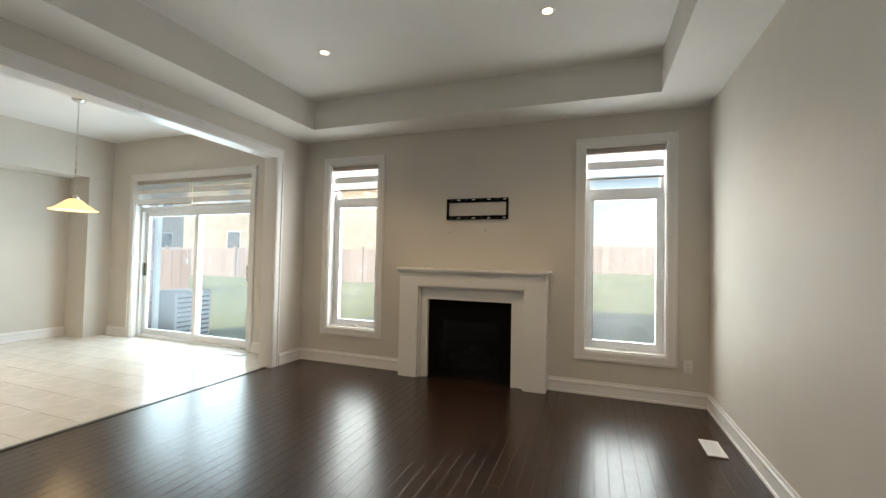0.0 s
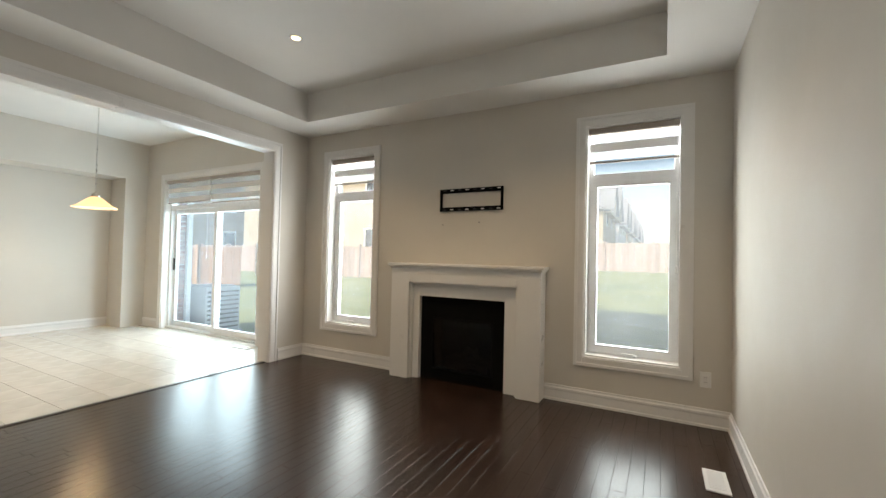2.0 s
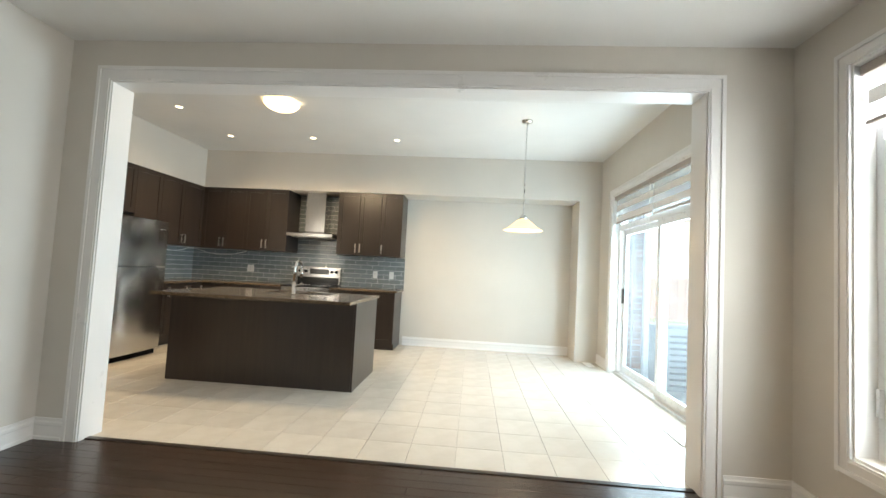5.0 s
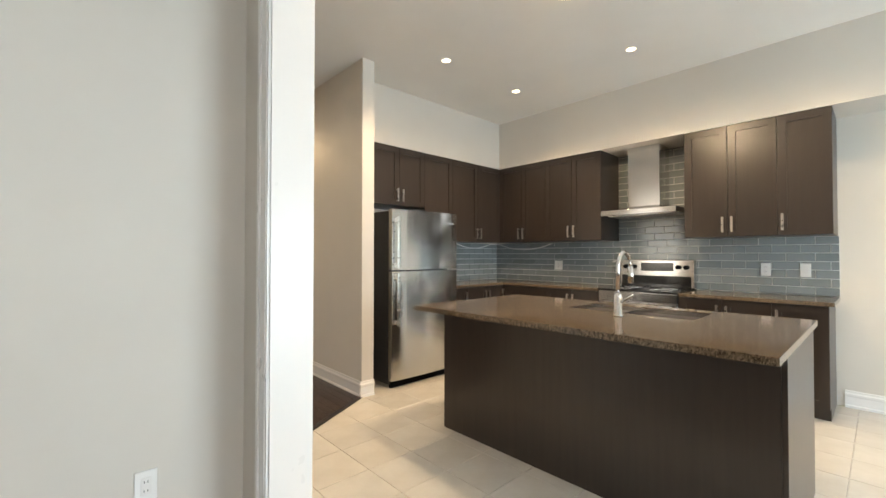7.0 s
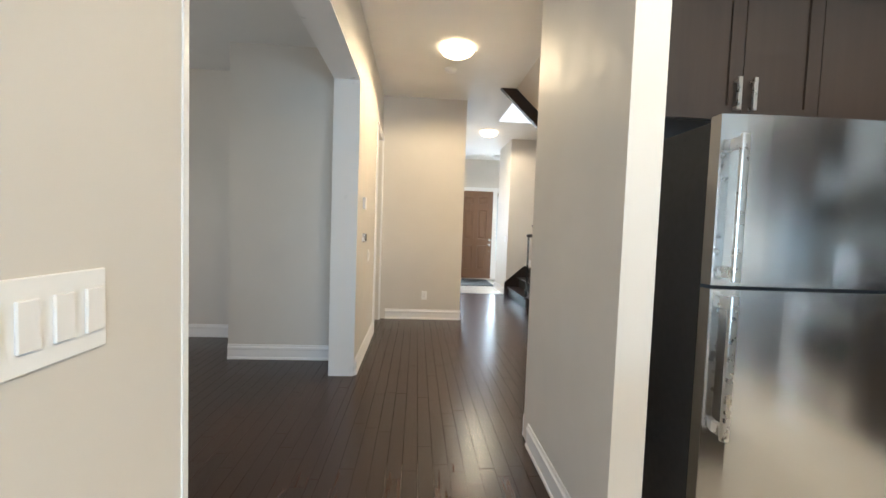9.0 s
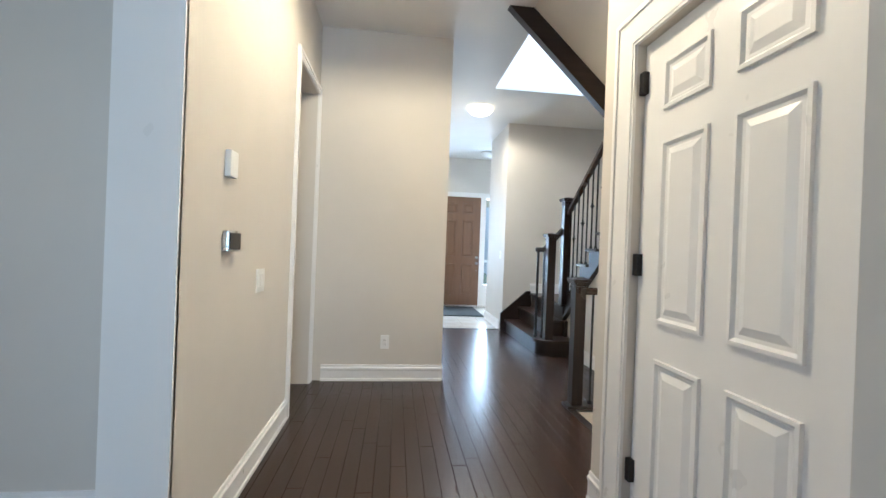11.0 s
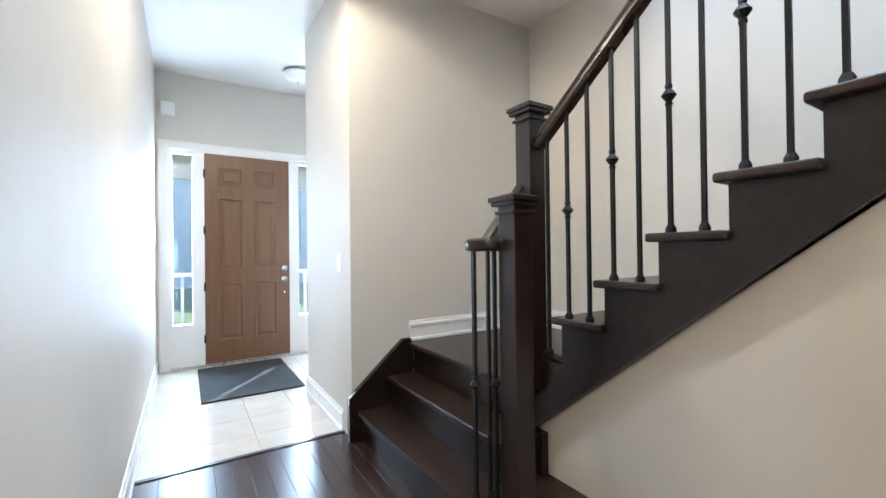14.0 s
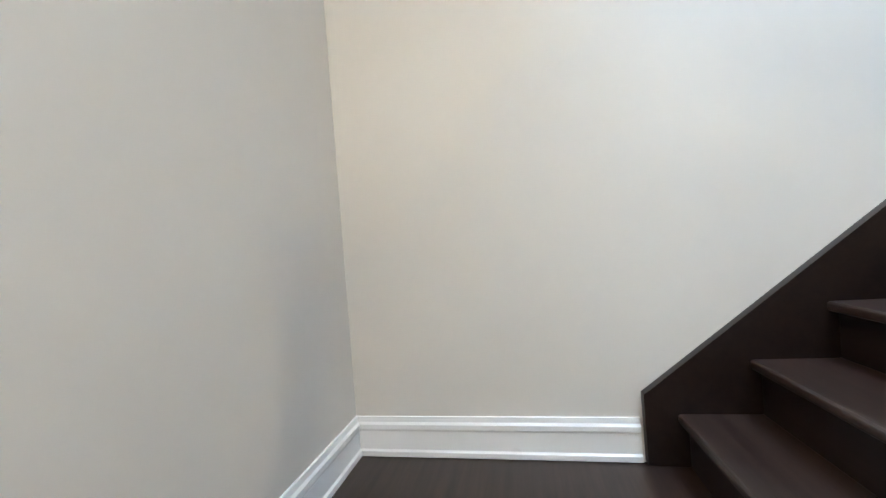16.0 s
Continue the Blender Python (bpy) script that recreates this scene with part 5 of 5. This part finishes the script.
fence(-14, 24.5, 22, 24.5, 1.55, M_FENCE_GREY, "weathered wooden privacy fence across the lawn")
fence(-26, 15.5, -8, 15.5, 1.45, M_FENCE_GREY, "pale wooden fence between the back gardens")
fence(-8, 15.5, -8, 24.5, 1.45, M_FENCE, "cedar fence running back between the gardens")
fence(-17, 9.0, -13.2, 10.6, 1.5, M_FENCE, "orange-stained cedar fence beside the lawn")


def house(x0, x1, y0, y1, h, material, label, roof=True, gables=0):
    o = thing("house", (x0 + x1) / 2, (y0 + y1) / 2, 0, label, "house", "neighbouring houses")
    part("wall", boxes((x0, x1, y0, y1, -0.4, h)), material, o)
    if roof:
        bm = bmesh.new()
        yc = (y0 + y1) / 2
        prism(bm, [(x0 - 0.4, h), (x1 + 0.4, h), ((x0 + x1) / 2, h + (x1 - x0) * 0.3)], y0 - 0.4, y1 + 0.4, 'y')
        part("roof", bm, M_ROOF, o)
    for i in range(gables):
        ya = y0 + (y1 - y0) * (i + 0.5) / gables
        bm = bmesh.new()
        prism(bm, [(ya - 2.1, h - 0.2), (ya + 2.1, h - 0.2), (ya + 2.1, h + 0.3), (ya, h + 2.9), (ya - 2.1, h + 0.3)], x1 - 3.0, x1 + 0.5, 'x')
        part("gable", bm, material, o)
        bm = bmesh.new()
        for sy in (-1, 1):
            prism(bm, [(ya, h + 2.92), (ya, h + 3.1), (ya + sy * 2.4, h + 0.12), (ya + sy * 2.4, h - 0.06)], x1 - 3.2, x1 + 0.75, 'x')
        part("gable_roof", bm, M_ROOF, o)
    for zz in (1.4, 4.2):
        for fx in (0.28, 0.72):
            xx = x0 + (x1 - x0) * fx
            wn_ = part("window", boxes((xx - 0.55, xx + 0.55, y0 - 0.03, y0 + 0.02, zz, zz + 1.4)), M_VINYL, o)
            g_ = mesh_ob("pane", boxes((xx - 0.48, xx + 0.48, y0 - 0.04, y0 - 0.02, zz + 0.07, zz + 1.33)), M_BLACK)
            g_.parent = wn_
        for fy in (0.25, 0.6):
            yy = y0 + (y1 - y0) * fy
            wn_ = part("window", boxes((x1 - 0.02, x1 + 0.03, yy - 0.5, yy + 0.5, zz, zz + 1.4)), M_VINYL, o)
            g_ = mesh_ob("pane", boxes((x1 + 0.02, x1 + 0.04, yy - 0.43, yy + 0.43, zz + 0.07, zz + 1.33)), M_BLACK)
            g_.parent = wn_
    return o


house(-24, -9.0, 18.5, 30, 6.0, M_SIDING, "two-storey buff brick neighbouring house")
house(-40, -27, 16, 30, 5.6, M_SIDING, "two-storey buff brick house farther along")
# Distance haze and outdoor brightness are put into this pale siding colour.
M_FARWALL = paint("hazed_siding_far", (0.6, 0.61, 0.64), 0.9, vary=0.15, large=2)
for i in range(5):
    house(-10.5, -3.2, 34 + 13 * i, 44 + 13 * i, 5.2, M_FARWALL if i % 2 else M_SIDING, "two-storey row house beyond the fence", gables=2)
for i in range(6):
    house(-2 + 9 * i, 5.5 + 9 * i, 130, 140, 3.6, M_FARWALL, "distant house beyond the lawns")
for i in range(4):
    house(-18 + 9.5 * i, -10 + 9.5 * i, -38, -28, 6.0, M_FARWALL, "two-storey house across the street")

o = thing("brick_wing", -7.6, 5.4, 0, "red brick wing of the house by the patio door", "brick wall")
part("core", boxes((-7.7, -6.86, 4.57, 5.02, -0.35, 3.3)), M_MORTAR, o)
br_meshes = {}
def brick(x0, x1, y0, y1, z0, z1, parent):
    key = (round(x1 - x0, 3), round(y1 - y0, 3), round(z1 - z0, 3))
    if key not in br_meshes:
        hx, hy, hz = (v / 2 for v in key)
        b_ = boxes((-hx, hx, -hy, hy, -hz, hz))
        bmesh.ops.recalc_face_normals(b_, faces=b_.faces)
        me = bpy.data.meshes.new("brick")
        b_.to_mesh(me)
        b_.free()
        me.materials.append(M_BRICK_RED)
        br_meshes[key] = me
    ob = new("brick", br_meshes[key])
    ob.parent = parent
    ob.matrix_parent_inverse = parent.matrix_world.inverted()
    ob.location = ((x0 + x1) / 2, (y0 + y1) / 2, (z0 + z1) / 2)
for r in range(30):
    for i in range(2):
        y = 4.575 + 0.225 * i - (0.006 if r % 2 else 0)
        brick(-6.862, -6.85, y, y + 0.205, 0.0 + 0.086 * r, 0.076 + 0.086 * r, o)

o = thing("air_conditioner", -7.05, 5.55, -0.35, "grey outdoor air conditioner unit beside the patio", "air conditioner")
M_GREY = paint("grey_metal", (0.4, 0.41, 0.42), 0.6)
part("case", boxes((-7.45, -6.65, 5.2, 5.9, -0.25, 0.62), width=0.02), M_GREY, o)
for i in range(9):
    part("louvre", boxes((-6.652, -6.64, 5.24, 5.86, -0.18 + 0.085 * i, -0.15 + 0.085 * i)), M_DARKSLOT, o)
part("pad", boxes((-7.55, -6.55, 5.1, 6.0, -0.40, -0.251)), M_MORTAR, o)
structure("patio", boxes((-6.8, -4.0, 4.57, 6.4, -0.4, -0.255)), M_MORTAR, "pale concrete patio slab outside the sliding door", "patio")

part("downspout", boxes((-6.849, -6.775, 4.925, 5.005, -0.2, 3.3), width=0.012), M_VINYL, bpy.data.objects["brick_wing"], "white metal downspout")
# front porch
structure("porch_beam", boxes((-7.5, -3.5, -13.15, -12.95, 2.33, 2.78)), M_SIDING, "buff porch beam over the front steps", "beam")
structure("porch_roof", boxes((-7.5, -3.5, -13.3, -10.885, 2.78, 2.9)), M_CEIL, "flat white porch soffit", "roof")
structure("porch_post", boxes((-7.45, -7.2, -13.14, -12.9, -0.06, 2.33), (-3.8, -3.55, -13.14, -12.9, -0.06, 2.33)), M_VINYL, "square white porch posts", "post")
structure("porch", boxes((-7.5, -3.5, -13.2, -10.88, -0.35, -0.06)), M_MORTAR, "concrete front porch slab", "porch")
pr = thing("porch_railing", -4.6, -12.9, 0, "white porch railing with square pickets", "railing")
part("top_rail", boxes((-6.9, -3.6, -12.94, -12.86, 0.86, 0.92)), M_VINYL, pr)
part("bottom_rail", boxes((-6.9, -3.6, -12.93, -12.87, 0.05, 0.1)), M_VINYL, pr)
for i in range(22):
    part("picket", boxes((-6.85 + 0.148 * i, -6.81 + 0.148 * i, -12.92, -12.88, 0.1, 0.86)), M_VINYL, pr)

# ---------------------------------------------------------------- floor pieces
tile_meshes = {}
def piece(name, w, d_, h, material, parent, x, y, z, gap=0.0, axis='z'):
    key = (name, round(w, 3), round(d_, 3), round(h, 3))
    if key not in tile_meshes:
        hx, hy = w / 2 - gap / 2, d_ / 2 - gap / 2
        e = 0.0015
        b_ = bmesh.new()
        lo = [b_.verts.new((sx * hx, sy * hy, -h)) for sx, sy in ((-1, -1), (1, -1), (1, 1), (-1, 1))]
        mi = [b_.verts.new((sx * hx, sy * hy, -e)) for sx, sy in ((-1, -1), (1, -1), (1, 1), (-1, 1))]
        up = [b_.verts.new((sx * (hx - e), sy * (hy - e), 0)) for sx, sy in ((-1, -1), (1, -1), (1, 1), (-1, 1))]
        for p_, q_ in ((lo, mi), (mi, up)):
            for i in range(4):
                b_.faces.new((p_[i], p_[(i + 1) % 4], q_[(i + 1) % 4], q_[i]))
        b_.faces.new(up)
        me = bpy.data.meshes.new(name)
        b_.to_mesh(me)
        b_.free()
        me.materials.append(material)
        tile_meshes[key] = me
    ob = new(name, tile_meshes[key])
    ob.parent = parent
    ob.location = (x, y, z)
    if axis == 'x':
        ob.rotation_euler = (radians(90), 0, radians(90))
    elif axis == 'y':
        ob.rotation_euler = (radians(90), 0, radians(180))
    return ob


floor_k = bpy.data.objects["floor_kitchen"]
T = 0.325
def clip_tiles(x0, x1, y0, y1, ox, oy, parent, keep=None):
    i0, i1 = math.floor((x0 - ox) / T), math.ceil((x1 - ox) / T)
    j0, j1 = math.floor((y0 - oy) / T), math.ceil((y1 - oy) / T)
    for i in range(i0, i1):
        for j in range(j0, j1):
            a0, a1 = max(ox + i * T, x0), min(ox + (i + 1) * T, x1)
            b0, b1 = max(oy + j * T, y0), min(oy + (j + 1) * T, y1)
            if a1 - a0 < 0.012 or b1 - b0 < 0.012:
                continue
            if keep and not keep((a0 + a1) / 2, (b0 + b1) / 2):
                continue
            piece("tile", a1 - a0, b1 - b0, 0.01, M_TILE, parent, (a0 + a1) / 2, (b0 + b1) / 2, 0.0, 0.003)


def diag(x):
    """The y at which tile meets wood between the wing wall and the partition."""
    return -1.64 + (x + 4.62) * 0.555


clip_tiles(-7.49, -3.32, -0.87, 4.36, -3.345, 2.055, floor_k)
clip_tiles(-7.49, -3.43, -1.52, -0.87, -3.345, 2.055, floor_k)
clip_tiles(-7.49, -4.745, -2.45, -1.52, -3.345, 2.055, floor_k)
clip_tiles(-4.745, -3.43, -1.64, -1.52, -3.345, 2.055, floor_k)
clip_tiles(-6.36, -4.55, -10.69, -8.36, -4.86, -9.29, bpy.data.objects["floor_entry"])

# backsplash tiles
back = structure("backsplash", boxes((KW, KW + 0.003, -2.46, 1.30, 0.918, 1.44), (KW, KW + 0.003, -0.584, 0.249, 1.44, 2.44), (-5.84, KW + 0.003, KS, KS + 0.003, 0.918, 1.44)), M_GROUT_PALE, "grout bed of the grey subway tile backsplash", "backsplash")
TW, TH = 0.20, 0.075
def splash_x(y0, y1, z0, z1):
    r = 0
    z = z0
    while z < z1 - 0.01:
        zt = min(z + TH, z1)
        y = y0 - (TW / 2 if r % 2 else 0)
        while y < y1 - 0.01:
            a0, a1 = max(y, y0), min(y + TW, y1)
            if a1 - a0 > 0.015:
                piece("subway_tile", a1 - a0, zt - z, 0.006, M_SUBWAY, back, KW + 0.009, (a0 + a1) / 2, (z + zt) / 2, 0.006, 'x')
            y += TW
        z, r = z + TH, r + 1
splash_x(-2.455, 1.30, 0.918, 1.439)
splash_x(-0.583, 0.248, 1.441, 2.44)
r, z = 0, 0.918
while z < 1.43:
    x = -7.486 - (TW / 2 if r % 2 else 0)
    zt = min(z + TH, 1.439)
    while x < -5.85:
        a0, a1 = max(x, -7.486), min(x + TW, -5.84)
        if a1 - a0 > 0.015:
            piece("subway_tile", a1 - a0, zt - z, 0.006, M_SUBWAY, back, (a0 + a1) / 2, KS + 0.009, (z + zt) / 2, 0.006, 'y')
        x += TW
    z, r = z + TH, r + 1

# floor boards
rng = random.Random(5)
PW = 0.083


def boards(x0, x1, y0, y1, parent=None, field=None, keep=None, dz=0.0):
    n = int(math.ceil((x1 - x0) / PW))
    for i in range(n):
        a0, a1 = x0 + i * PW, min(x0 + (i + 1) * PW, x1)
        if a1 - a0 < 0.008:
            continue
        y = y0 - rng.uniform(0, 0.9)
        while y < y1 - 0.001:
            L = rng.choice((0.5, 0.75, 1.0, 1.25))
            b0, b1 = max(y, y0), min(y + L, y1)
            y += L
            e0 = e1 = b1
            if keep:
                e0, e1 = min(b1, keep(a0)), min(b1, keep(a1))
            if min(e0, e1) - b0 < 0.02:
                continue
            if field is not None:
                g_, e = 0.0006, 0.001
                vs = []
                for q, zz in ((g_, -0.011), (g_, -e), (g_ + e, 0.0)):
                    vs.append([field.verts.new(v) for v in ((a0 + q, b0 + q, zz + dz), (a1 - q, b0 + q, zz + dz), (a1 - q, e1 - q, zz + dz), (a0 + q, e0 - q, zz + dz))])
                for p_, q_ in zip(vs, vs[1:]):
                    for k in range(4):
                        field.faces.new((p_[k], p_[(k + 1) % 4], q_[(k + 1) % 4], q_[k]))
                field.faces.new(vs[2])
            else:
                piece("floor_board", a1 - a0, b1 - b0, 0.011, M_FLOOR, parent, (a0 + a1) / 2, (b0 + b1) / 2, 0.0, 0.0012)


hall_floor = bpy.data.objects["floor_hall"]
boards(-5.45, -3.41, -6.0, -3.0, hall_floor)
fm = bmesh.new()
boards(-3.32, 1.215, -0.45, 4.36, field=fm)
boards(-4.62, -3.41, -3.0, -0.9, field=fm, keep=lambda x: diag(x) - 0.01, dz=0.004)
boards(-5.08, -4.62, -3.0, -2.75, field=fm)
boards(-6.172, -4.55, -8.36, -6.0, field=fm)
boards(-6.172, -5.45, -6.0, -5.36, field=fm)
boards(-3.41, 0.6, -4.9, -0.6, field=fm)
boards(-3.41, -2.2, -5.98, -4.9, field=fm)
bmesh.ops.recalc_face_normals(fm, faces=fm.faces)
me = bpy.data.meshes.new("floor_boards")
fm.to_mesh(me)
fm.free()
me.materials.append(M_FLOOR_JOINED)
tagged(new("floor_boards", me), "dark espresso hardwood floor boards", "floor boards", kind="stuff")
structure("threshold", boxes((-3.345, -3.305, -0.122, 3.842, -0.005, 0.006), width=0.002), M_STAIR, "dark wooden threshold strip between boards and tiles", "threshold")
bm = bmesh.new()
prism(bm, [(-4.62, diag(-4.62) - 0.03), (-3.43, diag(-3.43) - 0.03), (-3.43, diag(-3.43) + 0.015), (-4.62, diag(-4.62) + 0.015)], -0.004, 0.009, 'z')
structure("threshold", bm, M_STAIR, "dark wooden threshold strip across the hall mouth", "threshold")
structure("threshold", boxes((-5.69, -4.55, -8.375, -8.345, -0.005, 0.006), width=0.002), M_STAIR, "dark wooden threshold strip at the entry tiles", "threshold")
